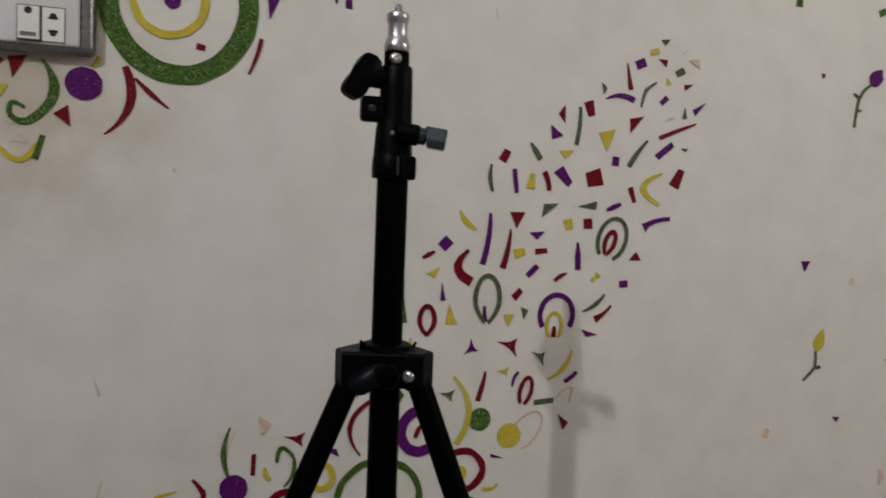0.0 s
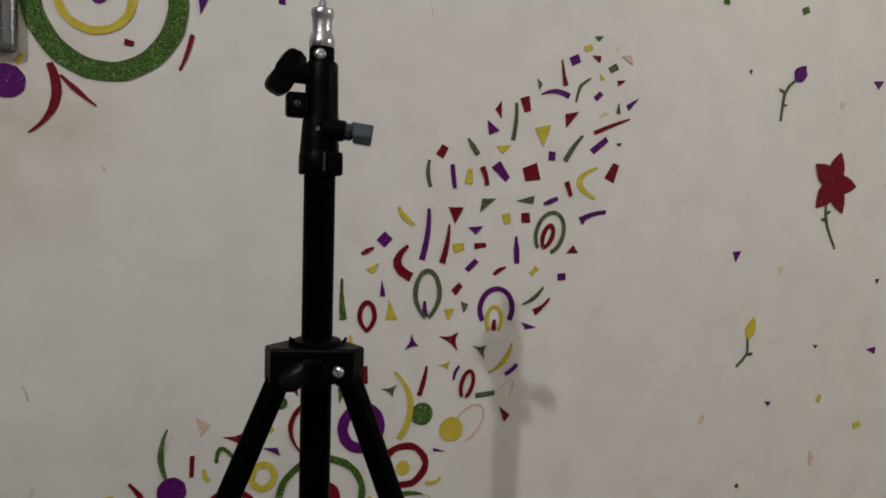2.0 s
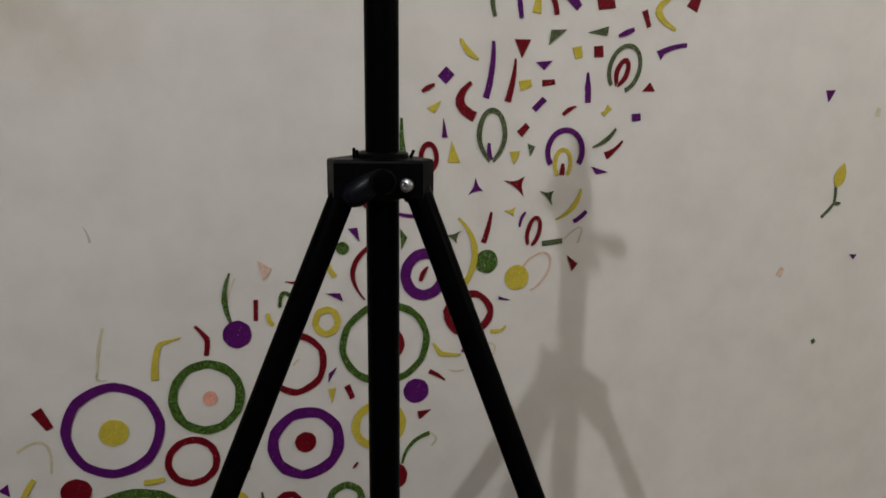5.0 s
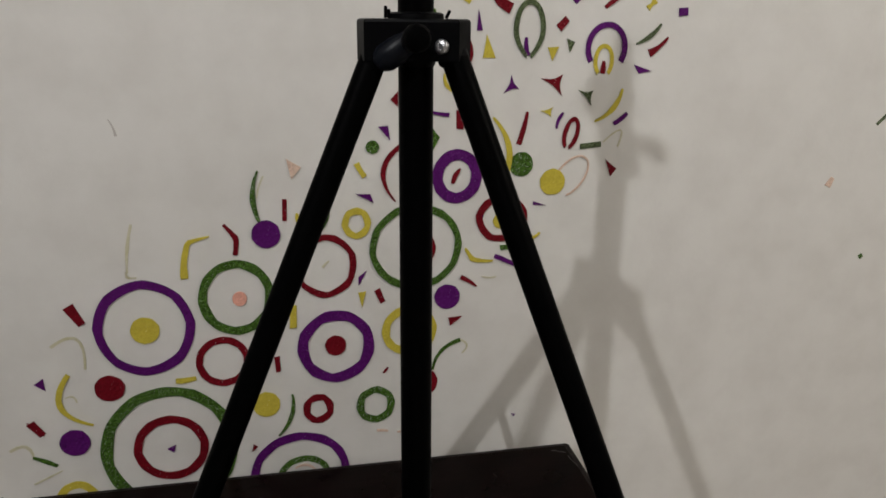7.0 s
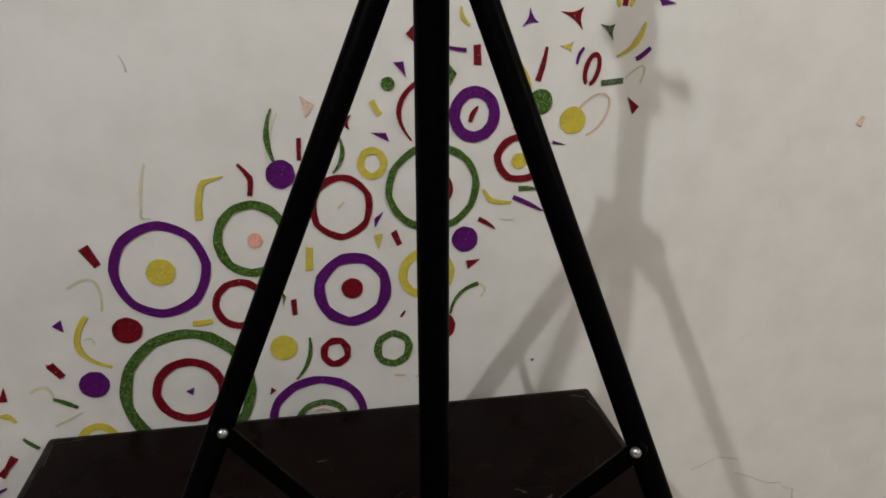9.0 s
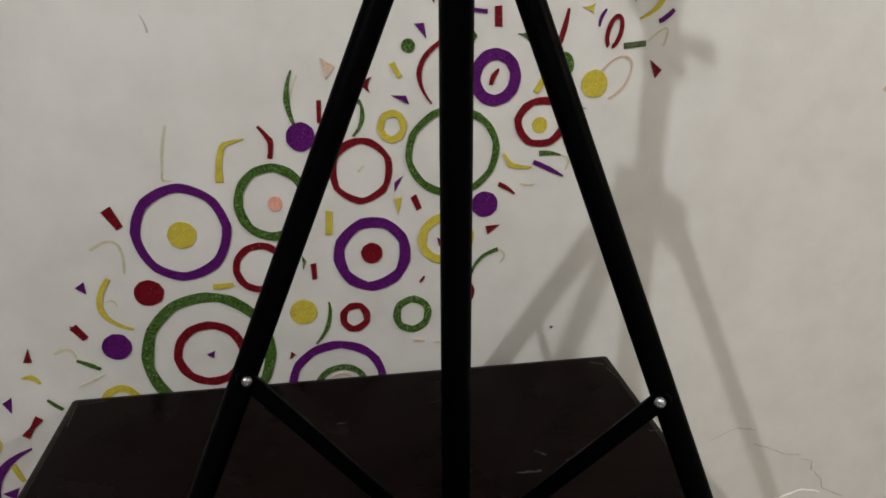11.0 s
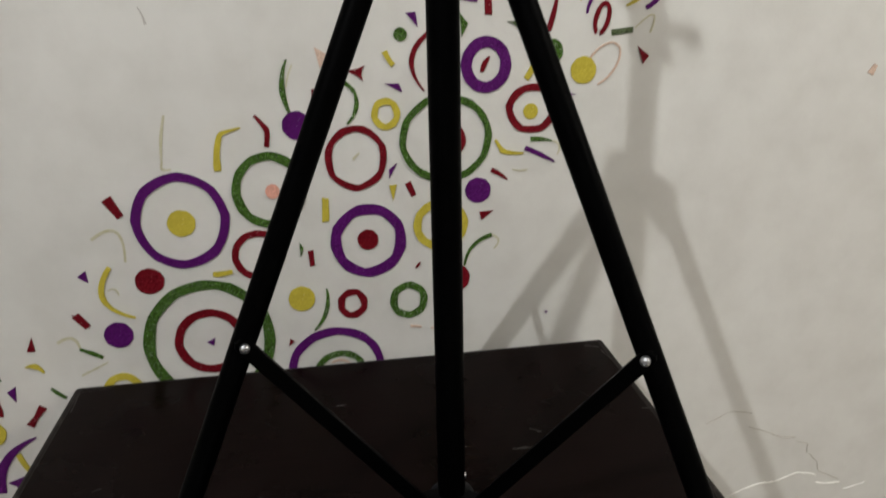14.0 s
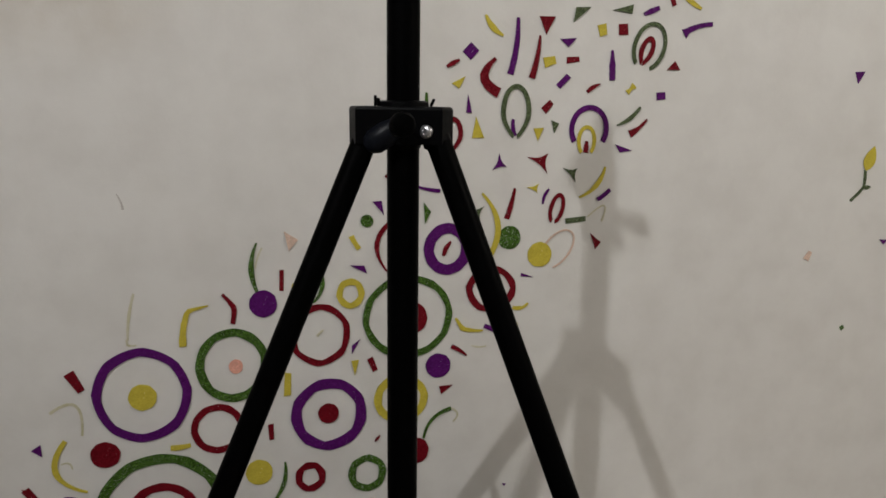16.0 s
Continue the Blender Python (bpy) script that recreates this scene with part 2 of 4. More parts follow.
def screw(name, at, way, r, parent, label=""):
    """A domed cross-head screw at a place, its head looking along way."""
    at, way = Vector(at), Vector(way).normalized()
    bm = turned([(-0.002, r), (0.0008, r), (0.0018, r * 0.86), (0.0026, r * 0.55), (0.0027, r * 0.42), (0.0014, r * 0.3)], at, at + way, 20)
    return part(name, bm, SCREW, parent, label, True)


# ---- the room ----
def room():
    # the west wall is out of view, placed to carry the round lamp
    west, east, south, top = -1.60, 2.5, -4.0, 3.40
    for name, lo, hi, mat, label in (
            ("wall_north", (west, 0.0, -0.1), (east, 0.2, top), WALL, "off-white painted plaster wall with smudges and glue traces"),
            ("wall_south", (west, south - 0.2, -0.1), (east, south, top), SIDE, "plain off-white wall"),
            ("wall_west", (west - 0.2, south - 0.2, -0.1), (west, 0.2, top), WEST, "unseen plain wall, dull grey to hold back bounced light"),
            ("wall_east", (east, south - 0.2, -0.1), (east + 0.2, 0.2, top), SIDE, "plain off-white wall"),
            ("floor", (west, south, -0.12), (east, 0.0, 0.0), TILES, "beige tiled floor"),
            ("ceiling", (west - 0.2, south - 0.2, top), (east + 0.2, 0.2, top + 0.12), CEILING, "white ceiling")):
        tagged(part(name, box(lo, hi), mat), label, name.split("_")[0], kind="structure")


room()


def lamps():
    disc_lamp = empty("wall_lamp", (-1.60, LAMP.y, LAMP.z), "round white lamp glowing high on the wall", "lamp")
    out = LAMP + Vector((1, 0, 0))
    part("lamp_body", turned([(-0.040, 0.055), (-0.022, 0.060), (-0.014, 0.056)], LAMP, out, 40), WHITE, disc_lamp, smooth=True)
    part("diffuser", turned([(-0.014, 0.050), (-0.009, 0.046), (-0.006, 0.030)], LAMP, out, 40), LIT, disc_lamp, "glowing white diffuser", True)
    # unseen tube added as fill to brighten the right of the mural wall
    tube = empty("fill_lamp", (2.5, -1.5, 2.5), "unseen white tube lamp added on the wall as fill", "lamp")
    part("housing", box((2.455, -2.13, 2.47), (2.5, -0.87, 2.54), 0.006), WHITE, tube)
    part("tube", rod((2.44, -2.09, 2.55), (2.44, -0.91, 2.55), 0.014), LIT, tube, "glowing white tube of the added fill lamp", True)
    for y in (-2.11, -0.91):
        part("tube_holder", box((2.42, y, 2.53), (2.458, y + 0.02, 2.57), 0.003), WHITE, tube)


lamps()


# ---- the table ----
def table():
    turn = Matrix.Translation((-0.461, -0.003, 0)) @ Matrix.Rotation(radians(-1.9), 4, "Z")
    w, d, z = 0.784, 0.66, TABLE_Z

    def at(bm):
        bmesh.ops.transform(bm, matrix=turn, verts=bm.verts[:])
        return bm
    ob = empty("table", turn @ Vector((w / 2, -d / 2, 0)), "dark brown laminate table with worn edges, against the wall", "table")

    def corner(cx, cy, start, r=0.012):
        return [(cx + r * math.cos(radians(start + k * 22.5)), cy + r * math.sin(radians(start + k * 22.5))) for k in range(5)]

    def slab(lo, hi, inset, r):
        return corner(w - inset - r, -inset - r, 0, r) + corner(inset + r, -inset - r, 90, r) + corner(inset + r, -d + inset + r, 180, r) + corner(w - inset - r, -d + inset + r, 270, r)
    top = part("tabletop", at(prism(slab(0, 0, 0.0, 0.007), 0.026, lambda u, v, h: Vector((u, v, z - 0.028 + h)), 0.005)), EDGING, ob, "worn dark brown edging")
    part("top_panel", at(prism(slab(0, 0, 0.009, 0.005), 0.004, lambda u, v, h: Vector((u, v, z - 0.004 + h)), 0.0025)), LAMINATE, top)
    for y0, y1, x0, x1 in ((-0.06, -0.04, 0.07, w - 0.07), (-d + 0.04, -d + 0.06, 0.07, w - 0.07), (-d + 0.07, -0.07, 0.04, 0.06), (-d + 0.07, -0.07, w - 0.06, w - 0.04)):
        part("apron", at(box((x0, y0, z - 0.11), (x1, y1, z - 0.028), 0.002)), LAMINATE, ob)
    for x in (0.03, w - 0.08):
        for y in (-0.08, -d + 0.03):
            part("leg", at(box((x, y, 0), (x + 0.05, y + 0.05, z - 0.028), 0.004)), LAMINATE, ob)
    rng = random.Random(5)
    for x, y, n, a, thick in ((0.366, -0.124, 0.014, 8, 1.2), (0.575, -0.260, 0.030, 4, 2.6), (0.606, -0.222, 0.016, -28, 2.2), (0.640, -0.246, 0.010, 30, 1.2), (0.757, -0.320, 0.012, -20, 1.4), (0.752, -0.349, 0.010, -70, 1.4),
                              (0.764, -0.203, 0.012, -4, 1.2), (0.748, -0.022, 0.022, -24, 1.4), (0.768, -0.040, 0.030, -80, 1.0), (0.014, -0.020, 0.040, 6, 1.0), (0.012, -0.022, 0.050, -86, 1.0), (0.09, -0.25, 0.010, 20, 0.8)):
        bm = bmesh.new()
        u = Vector((math.cos(radians(a)), math.sin(radians(a)), 0))
        s = Vector((-u.y, u.x, 0)) * 0.0008 * thick
        rows = [(Vector((x, y, z + 0.0002)) + u * n * k / 4 + s * rng.uniform(-1, 1), s * rng.uniform(0.4, 1.3)) for k in range(5)]
        left, right = [bm.verts.new(p + q) for p, q in rows], [bm.verts.new(p - q) for p, q in rows]
        for k in range(4):
            bm.faces.new((left[k], left[k + 1], right[k + 1], right[k]))
        part("scratch", at(bm), SCRATCH, top, "pale scratch")


def worn_edging():
    m, t, b = material("worn_edging", (0.012, 0.0095, 0.0088), 0.5, 0, 0.12)
    v = coords(t)
    wear = ramp(t, noise_of(t, v, 45.0, 7, 0.7), [(0.48, (0.010, 0.0072, 0.0066)), (0.60, (0.020, 0.016, 0.0145)), (0.70, (0.075, 0.064, 0.058))])
    t.links.new(wear.outputs[0], b.inputs["Base Color"])
    bump(t, b, noise_of(t, v, 90.0, 4), 0.3, 0.002)
    return m


EDGING = worn_edging()
SCRATCH = coated_metal("scratched_laminate", (0.034, 0.029, 0.027), 0.6)
table()


# ---- the light stand ----
def light_stand():
    base = STAND
    up = Vector((0, 0, 1))
    st = empty("light_stand", base, "black metal tripod light stand with steel spigot on the table", "light stand")

    def p(x, y, z):
        return Vector((base.x + x, base.y + y, z))

    def polar(deg, r, z):
        return p(r * math.cos(radians(deg)), r * math.sin(radians(deg)), z)
    R = 0.0136
    part("main_tube", rod(p(0, 0, 0.798), p(0, 0, 1.535), R, 40), BLACK, st, smooth=True)
    # steel spigot with its threaded tip
    spigot = part("spigot", turned([(0, 0.0099), (0.0012, 0.0104), (0.0058, 0.0104), (0.0072, 0.0099), (0.0098, 0.0095), (0.0118, 0.0082), (0.0140, 0.0079), (0.0220, 0.0079), (0.0245, 0.0083), (0.0262, 0.0091), (0.0305, 0.0093), (0.0322, 0.0084), (0.0330, 0.005)], p(0, 0, 1.6235), p(0, 0, 2), 40), CHROME, st, "shiny steel spigot", True)
    thread = [(0, 0.0032)]
    for k in range(5):
        thread += [(0.0006 + k * 0.0011, 0.0033), (0.0011 + k * 0.0011, 0.0029)]
    part("threaded_tip", turned(thread + [(0.0070, 0.0022)], p(0, 0, 1.6562), p(0, 0, 2), 24), CHROME, spigot, "", True)
    riser = part("inner_tube", rod(p(0, 0, 1.55), p(0, 0, 1.6240), 0.0102, 32), BLACK, st, smooth=True)
    screw("screw", p(-0.0030, -0.0100, 1.6165), (-0.28, -1, 0.05), 0.0048, riser, "silver cross-head screw")
    # clamp: upper sleeve, swollen lower sleeve, split ring
    part("upper_sleeve", turned([(0, 0.0140), (0.006, 0.0136), (0.030, 0.0132), (0.0455, 0.0128), (0.0475, 0.0118)], p(0.0005, 0, 1.5640), p(0.0005, 0, 2), 40), PLASTIC, st, smooth=True)
    clamp = part("clamp", turned([(0, 0.0162), (0.001, 0.0168), (0.016, 0.0166), (0.0175, 0.0160), (0.022, 0.0158), (0.040, 0.0146), (0.0475, 0.0136)], p(-0.0005, 0, 1.5175), p(-0.0005, 0, 2), 40), PLASTIC, st, smooth=True)
    part("clamp_lip", box(p(0.0030, -0.0185, 1.5165), p(0.0158, -0.004, 1.5365), 0.003), PLASTIC, clamp)
    part("split", box(p(-0.0005, -0.0178, 1.520), p(0.0015, -0.0158, 1.536), 0.0006), DARK, clamp)
    screw("rivet", p(-0.0042, -0.0150, 1.5545), (-0.25, -1, 0), 0.0022, clamp, "small pale rivet")
    # square lug with its bolt
    lug = part("lug", box(p(-0.0285, -0.009, 1.5640), p(-0.010, 0.006, 1.5850), 0.0042, 3), PLASTIC, st, smooth=True)
    lug_bolt = screw("lug_bolt", p(-0.0205, -0.0088, 1.5745), (0, -1, 0.1), 0.0036, lug, "dull dark bolt head")
    lug_bolt.data.materials[0] = GLOSSY
    # wing knob
    knob_c = p(-0.0288, -0.004, 1.6005)
    knob = part("wing_knob", rod(p(-0.010, -0.002, 1.600), p(-0.030, -0.003, 1.6015), 0.0085, 24), PLASTIC, st, "black plastic wing knob", True)
    outline = []
    for k in range(40):
        a = 2 * math.pi * k / 40
        c, q = math.cos(a), math.sin(a)
        lx = 0.0200 * math.copysign(abs(c) ** 0.62, c)
        outline.append((lx, 0.0105 * math.copysign(abs(q) ** 0.62, q) * (0.80 + 0.24 * abs(lx) / 0.02)))
    u, v = Vector((0.50, 0.10, 0.86)).normalized(), Vector((-0.86, -0.1, 0.50)).normalized()
    w = u.cross(v)
    bm = prism(outline, 0.013, lambda a, b, h: knob_c + u * a + v * b + w * (h - 0.0065), 0.0025)
    part("wing", bm, PLASTIC, knob, smooth=True)
    # levelled locking handle
    h0, h1 = p(-0.001, -0.012, 1.5562), p(0.0172, -0.0165, 1.5535)
    handle = part("handle_stem", rod(h0, h1, 0.0088, 28), PLASTIC, st, smooth=True)
    ax = (h1 - h0).normalized()
    part("handle_neck", rod(h1 - ax * 0.001, h1 + ax * 0.006, 0.0072, 24), GLOSSY, handle, smooth=True)
    start = h1 + ax * 0.003
    side = ax.cross(up).normalized()
    lift = side.cross(ax)
    bm = bmesh.new()
    ends = []
    for far in (0.0, 0.0188):
        row = []
        for d, h in ((-0.008, -0.0090), (0.008, -0.0090), (0.0102, -0.0025), (0.0066, 0.0086), (-0.0066, 0.0086), (-0.0102, -0.0025)):
            skew = 0.0 if far else 0.0035 * (0.5 - h / 0.0178) + 0.0008
            row.append(bm.verts.new(start + ax * (far + skew) + side * d + lift * h))
        ends.append(row)
    for i in range(6):
        bm.faces.new((ends[0][i], ends[0][(i + 1) % 6], ends[1][(i + 1) % 6], ends[1][i]))
    bm.faces.new(ends[0][::-1])
    bm.faces.new(ends[1])
    bmesh.ops.bevel(bm, geom=bm.edges[:], offset=0.0014, segments=2, profile=0.5, affect="EDGES")
    part("handle_grip", bm, GRIP, handle, "glossy blue-grey lever grip")

    # the head sits a little higher and is a little stouter
    head = Matrix.Translation((0, 0, 1.5318 - TABLE_Z)) @ Matrix.Diagonal((1.06, 1.06, 1.022, 1)) @ Matrix.Translation((0, 0, TABLE_Z - 1.5175))
    for ob in st.children_recursive:
        if ob.name.split(".")[0] != "main_tube":
            ob.data.transform(head)

    # collar that carries the legs
    ways = LEG_WAYS
    outline = []
    for a, far in zip(ways, REACH):
        for s in (-1, 1):
            c = (far * math.cos(radians(a)) - s * 0.0095 * math.sin(radians(a)), far * math.sin(radians(a)) + s * 0.0095 * math.cos(radians(a)))
            outline.append(c)
    collar = part("collar", prism(outline, 0.0300, lambda x, y, h: p(x, y, 1.3538 + h), 0.0025), PLASTIC, st, "black plastic collar")
    part("collar_ring", turned([(0, 0.0215), (0.0048, 0.0210), (0.006, 0.0185)], p(0, 0, 1.3825), p(0, 0, 2), 36), PLASTIC, collar, smooth=True)
    part("lower_sleeve", turned([(0, 0.0140), (0.002, 0.0150), (0.010, 0.0155)], p(0, 0, 1.3490), p(0, 0, 2), 32), PLASTIC, collar, smooth=True)
    for x, y, n, tip in ((-0.0245, -0.010, 0.0085, 0.0), (-0.0215, -0.006, 0.0065, 0.0), (0.0215, -0.008, 0.0060, 0.003)):
        part("pin", rod(p(x, y, 1.384), p(x + tip, y, 1.384 + n), 0.0013, 10, 0.0005), PLASTIC, collar)
    # bulge across the front in place of a bluish reflection, and an added bolt
    bm = turned([(0, 0.004), (0.003, 0.0080), (0.008, 0.0105), (0.020, 0.0108), (0.032, 0.0085), (0.038, 0.0050), (0.041, 0.002)], p(-0.0330, -0.0150, 1.3510), p(0.0040, -0.0240, 1.3770), 28)
    part("reflection_bulge", bm, SATIN, collar, "satin blue-black bulge standing in for a soft reflection", True)
    # bolt added only to widen the collar's shadow on the wall
    bolt = part("shadow_bolt", rod(p(-0.009, -0.012, 1.3655), p(-0.010, -0.051, 1.3705), 0.0070, 24), BLACK, collar, smooth=True)
    part("shadow_bolt_head", turned([(0, 0.0075), (0.002, 0.0100), (0.009, 0.0100), (0.012, 0.0080), (0.013, 0.004)], p(-0.010, -0.049, 1.3705), p(-0.0105, -0.12, 1.3730), 12), BLACK, bolt, smooth=True)
    # legs with bolts, braces and feet
    for a, spread in zip(ways, LEG_FOOT):
        top, foot = polar(a, 0.0303, 1.3625), polar(a, spread, TABLE_Z + 0.008)
        way = (foot - top).normalized()
        tangent = Vector((-math.sin(radians(a)), math.cos(radians(a)), 0))
        if tangent.y > 0:
            tangent = -tangent
        leg = part("leg", rod(top - way * 0.014, foot, 0.0105, 32), BLACK, st, smooth=True)
        part("rubber_foot", turned([(0, 0.0118), (0.002, 0.0132), (0.030, 0.0126), (0.032, 0.0115)], foot + way * 0.004, foot - way, 28), RUBBER, leg, "black rubber foot", True)
        inward = Vector((-math.cos(radians(a)), -math.sin(radians(a)), 0)) * 0.0030
        part("leg_socket", rod(top + inward * 0.4, top + inward * 0.4 + way * 0.012, 0.0118, 24, 0.003), PLASTIC, collar, smooth=True)
        if a == 320.0:
            screw("pivot_rivet", top - way * 0.002 + tangent * 0.0150, tangent, 0.0056, leg, "domed steel rivet")
        share = 0.596 if a == 320.0 else 0.592
        joint = top.lerp(foot, share)
        screw("leg_bolt", joint + tangent * 0.0132, tangent, 0.0042, leg, "bright zinc screw")
        lug_at = polar(a, 0.0300, HUB_Z + 0.004)
        span = lug_at - joint
        along = span.normalized()
        across = tangent.cross(along)
        n = span.length
        h = 0.0070
        bar = [(-0.008, 0.003), (-0.005, h * 0.87), (0.0, h), (n, h), (n + 0.006, h * 0.7), (n + 0.008, 0.0), (n + 0.006, -h * 0.7), (n, -h), (0.0, -h), (-0.005, -h * 0.87), (-0.008, -0.003)]
        brace = part("brace", prism(bar, 0.0065, lambda s, b, k: joint + along * s + across * b + tangent * (k + 0.005), 0.0012), BLACK, st)
        screw("brace_screw", lug_at + tangent * 0.0132, tangent, 0.0037, brace, "bright zinc screw")
    hub = part("hub", turned([(0, 0.0200), (0.002, 0.0225), (0.019, 0.0225), (0.0205, 0.0205), (0.0212, 0.0165), (0.0215, 0.0140)], p(0, 0, HUB_Z - 0.014), p(0, 0, 2), 36), SATIN, st, "glossy black hub at the foot of the tube", True)
    part("hub_ring", turned([(0, 0.0172), (0.001, 0.0178), (0.004, 0.0176), (0.0055, 0.0138)], p(0, 0, HUB_Z + 0.0025), p(0, 0, 2), 36), PLASTIC, hub, "", True)
    for a in ways:
        c, s = math.cos(radians(a)), math.sin(radians(a))
        arm = [(0.012, 0.0112), (0.036, 0.0112), (0.040, 0.007), (0.040, -0.007), (0.036, -0.0112), (0.012, -0.0112)]
        part("hub_lug", prism(arm, 0.0175, lambda r, b, h: p(r * c - b * s, r * s + b * c, HUB_Z - 0.010 + h), 0.0015), PLASTIC, hub)
    screw("hub_screw", p(-0.006, -0.0215, HUB_Z + 0.003), (-0.25, -1, 0.25), 0.0038, hub, "bright zinc screw")


LEG_WAYS = (79.2, 188.5, 320.0)
REACH = (0.042, 0.0435, 0.0415)
LEG_FOOT = (0.344, 0.2876, 0.2876)
HUB_Z = 0.796
light_stand()


# ---- switchboard ----
def switchboard():
    x1, z0, depth = -0.2985, 1.6775, 0.022
    x0, z1 = -0.56, 1.860
    ob = empty("switchboard", ((x0 + x1) / 2, 0, (z0 + z1) / 2), "silver-edged electrical switchboard with white switch and two-pin socket, grubby", "switchboard")
    part("box", box((x0, -depth, z0), (x1, -0.0002, z1), 0.011, 5), SILVER, ob, "silver plastic casing", True)
    face = part("face_plate", box((x0 + 0.008, -depth - 0.003, z0 + 0.009), (x1 - 0.016, -depth + 0.004, z1 - 0.008), 0.0025, 2), PLATE, ob, "worn pale plate")
    for k in range(4):
        x = -0.3835 - (k + 1 if k else 0) * 0.0275
        switch = part("switch", box((x, -depth - 0.0050, z0 + 0.0125), (x + 0.0245, -depth - 0.002, z0 + 0.0535), 0.0018, 2), WHITE, face, "white rocker switch")
        if k == 0:
            bm = turned([(0, 0.0042), (0.0008, 0.0042), (0.001, 0.0038)], (x + 0.0122, -depth - 0.0048, z0 + 0.048), (x + 0.0122, -1, z0 + 0.048), 16)
            part("indicator", bm, DARK, face, "dark oval indicator")
            for j in range(7):
                part("bar_mark", box((x + 0.004 + j * 0.0025, -depth - 0.0056, z0 + 0.017), (x + 0.0055 + j * 0.0025, -depth - 0.0048, z0 + 0.022)), DARK, face)
    part("groove", box((x1 - 0.0168, -depth - 0.0012, z0 + 0.0098), (x1 - 0.0150, -depth + 0.003, z1 - 0.009)), DARK, face, "dark groove beside the plate")
    # dark slab paints the shade along the rocker's lower edge
    part("rocker_shade", box((-0.3838, -depth - 0.0052, z0 + 0.0112), (-0.3588, -depth - 0.0025, z0 + 0.0140), 0.0004), DARK, face, "dark strip of painted shade under the rocker")
    sx, x_gap = -0.3565, -0.3843
    part("module_gap", box((x_gap, -depth - 0.0036, z0 + 0.0117), (sx + 0.0258, -depth - 0.0025, z0 + 0.0543)), DARK, face, "dark gap round the modules")
    socket = part("socket", box((sx, -depth - 0.0042, z0 + 0.0125), (sx + 0.0250, -depth - 0.002, z0 + 0.0535), 0.0012, 2), WHITE, face, "white two-pin socket")
    for dz in (0.0430, 0.0230):
        bm = turned([(0, 0.0040), (0.0007, 0.0040)], (sx + 0.0125, -depth - 0.0040, z0 + dz), (sx + 0.0125, -1, z0 + dz), 18)
        part("pin_hole", bm, DARK, face)
        s = -1 if dz > 0.04 else 1
        part("pin_slot", box((sx + 0.0070, -depth - 0.0047, z0 + dz - 0.0012 + s * 0.0022), (sx + 0.0180, -depth - 0.0040, z0 + dz + 0.0012 + s * 0.0022)), DARK, face)


switchboard()


# ---- cracked paint ----
def crack(x, z, length, turn, wander, width, mat, seed, label):
    rng = random.Random(seed)
    bm = bmesh.new()
    a = radians(turn)
    n = max(8, int(length / 0.006))
    rows, off = [], 0.0
    for k in range(n + 1):
        off = 0.80 * off + rng.uniform(-1, 1) * wander
        s = length * k / n
        half = width * (0.35 + rng.random() * 0.65) * min(1.0, 3.5 * min(k, n - k) / n + 0.35) / 2
        px, pz = x + s * math.cos(a) - off * math.sin(a), z + s * math.sin(a) + off * math.cos(a)
        d = 0.0006 + 0.0012 * rng.random()
        rows.append([bm.verts.new((px + half * u * -math.sin(a), -h, pz + half * u * math.cos(a))) for u, h in ((-1, 0.0), (-0.3, d), (0.5, d * 0.8), (1, 0.0))])
    for one, two in zip(rows, rows[1:]):
        for i in range(3):
            bm.faces.new((one[i], two[i], two[i + 1], one[i + 1]))
    thing("paint_crack", bm, mat, (x, 0, z), label, "crack", "cracks in the wall paint")


GREY_CRACKS = ((0.540, 0.544, 0.052, 20, 0.0010), (0.589, 0.562, 0.040, -13, 0.0020), (0.627, 0.525, 0.045, -22, 0.0020), (0.668, 0.507, 0.035, -28, 0.0032), (0.699, 0.491, 0.028, -6, 0.0036),
               (0.727, 0.480, 0.031, -24, 0.0022), (0.755, 0.468, 0.018, -84, 0.0030), (0.757, 0.450, 0.029, -44, 0.0026), (0.778, 0.430, 0.024, -72, 0.0022), (0.785, 0.406, 0.056, -31, 0.0036))
WHITE_CRACKS = ((0.600, 0.376, 0.065, 17, 0.0044), (0.663, 0.395, 0.036, 0, 0.0056), (0.699, 0.395, 0.043, 15, 0.0046), (0.741, 0.406, 0.028, -10, 0.0052), (0.766, 0.402, 0.020, -26, 0.0034),
                (0.786, 0.378, 0.020, -21, 0.0046), (0.804, 0.371, 0.033, -1, 0.0060), (0.850, 0.352, 0.045, 12, 0.0022))
# grey ribbons carry the shadow of the lifted edge in their colour
for k, (x, z, n, turn, wide) in enumerate(GREY_CRACKS):
    crack(x, z, n * 1.04, turn, 0.0009, wide, CRACK, k + 1, "thin crack with a lifted edge in the wall paint, its shadow painted grey")
for k, (x, z, n, turn, wide) in enumerate(WHITE_CRACKS):
    crack(x, z, n * 1.04, turn, 0.0009, wide, CHIP, k + 31, "chipped white plaster edge in the wall paint")

# ---- foam cut-outs on the wall ----
FOAM = 0.0015
TONE = {GREEN: "green glitter", RED: "dark red glitter", PURPLE: "purple glitter", YELLOW: "yellow glitter", PINK: "pale pink", BLUSH: "faded peach-pink", SAGE: "sage-green glitter", MARK: "grey", GLUE: "pale dried"}
cuts = random.Random(11)


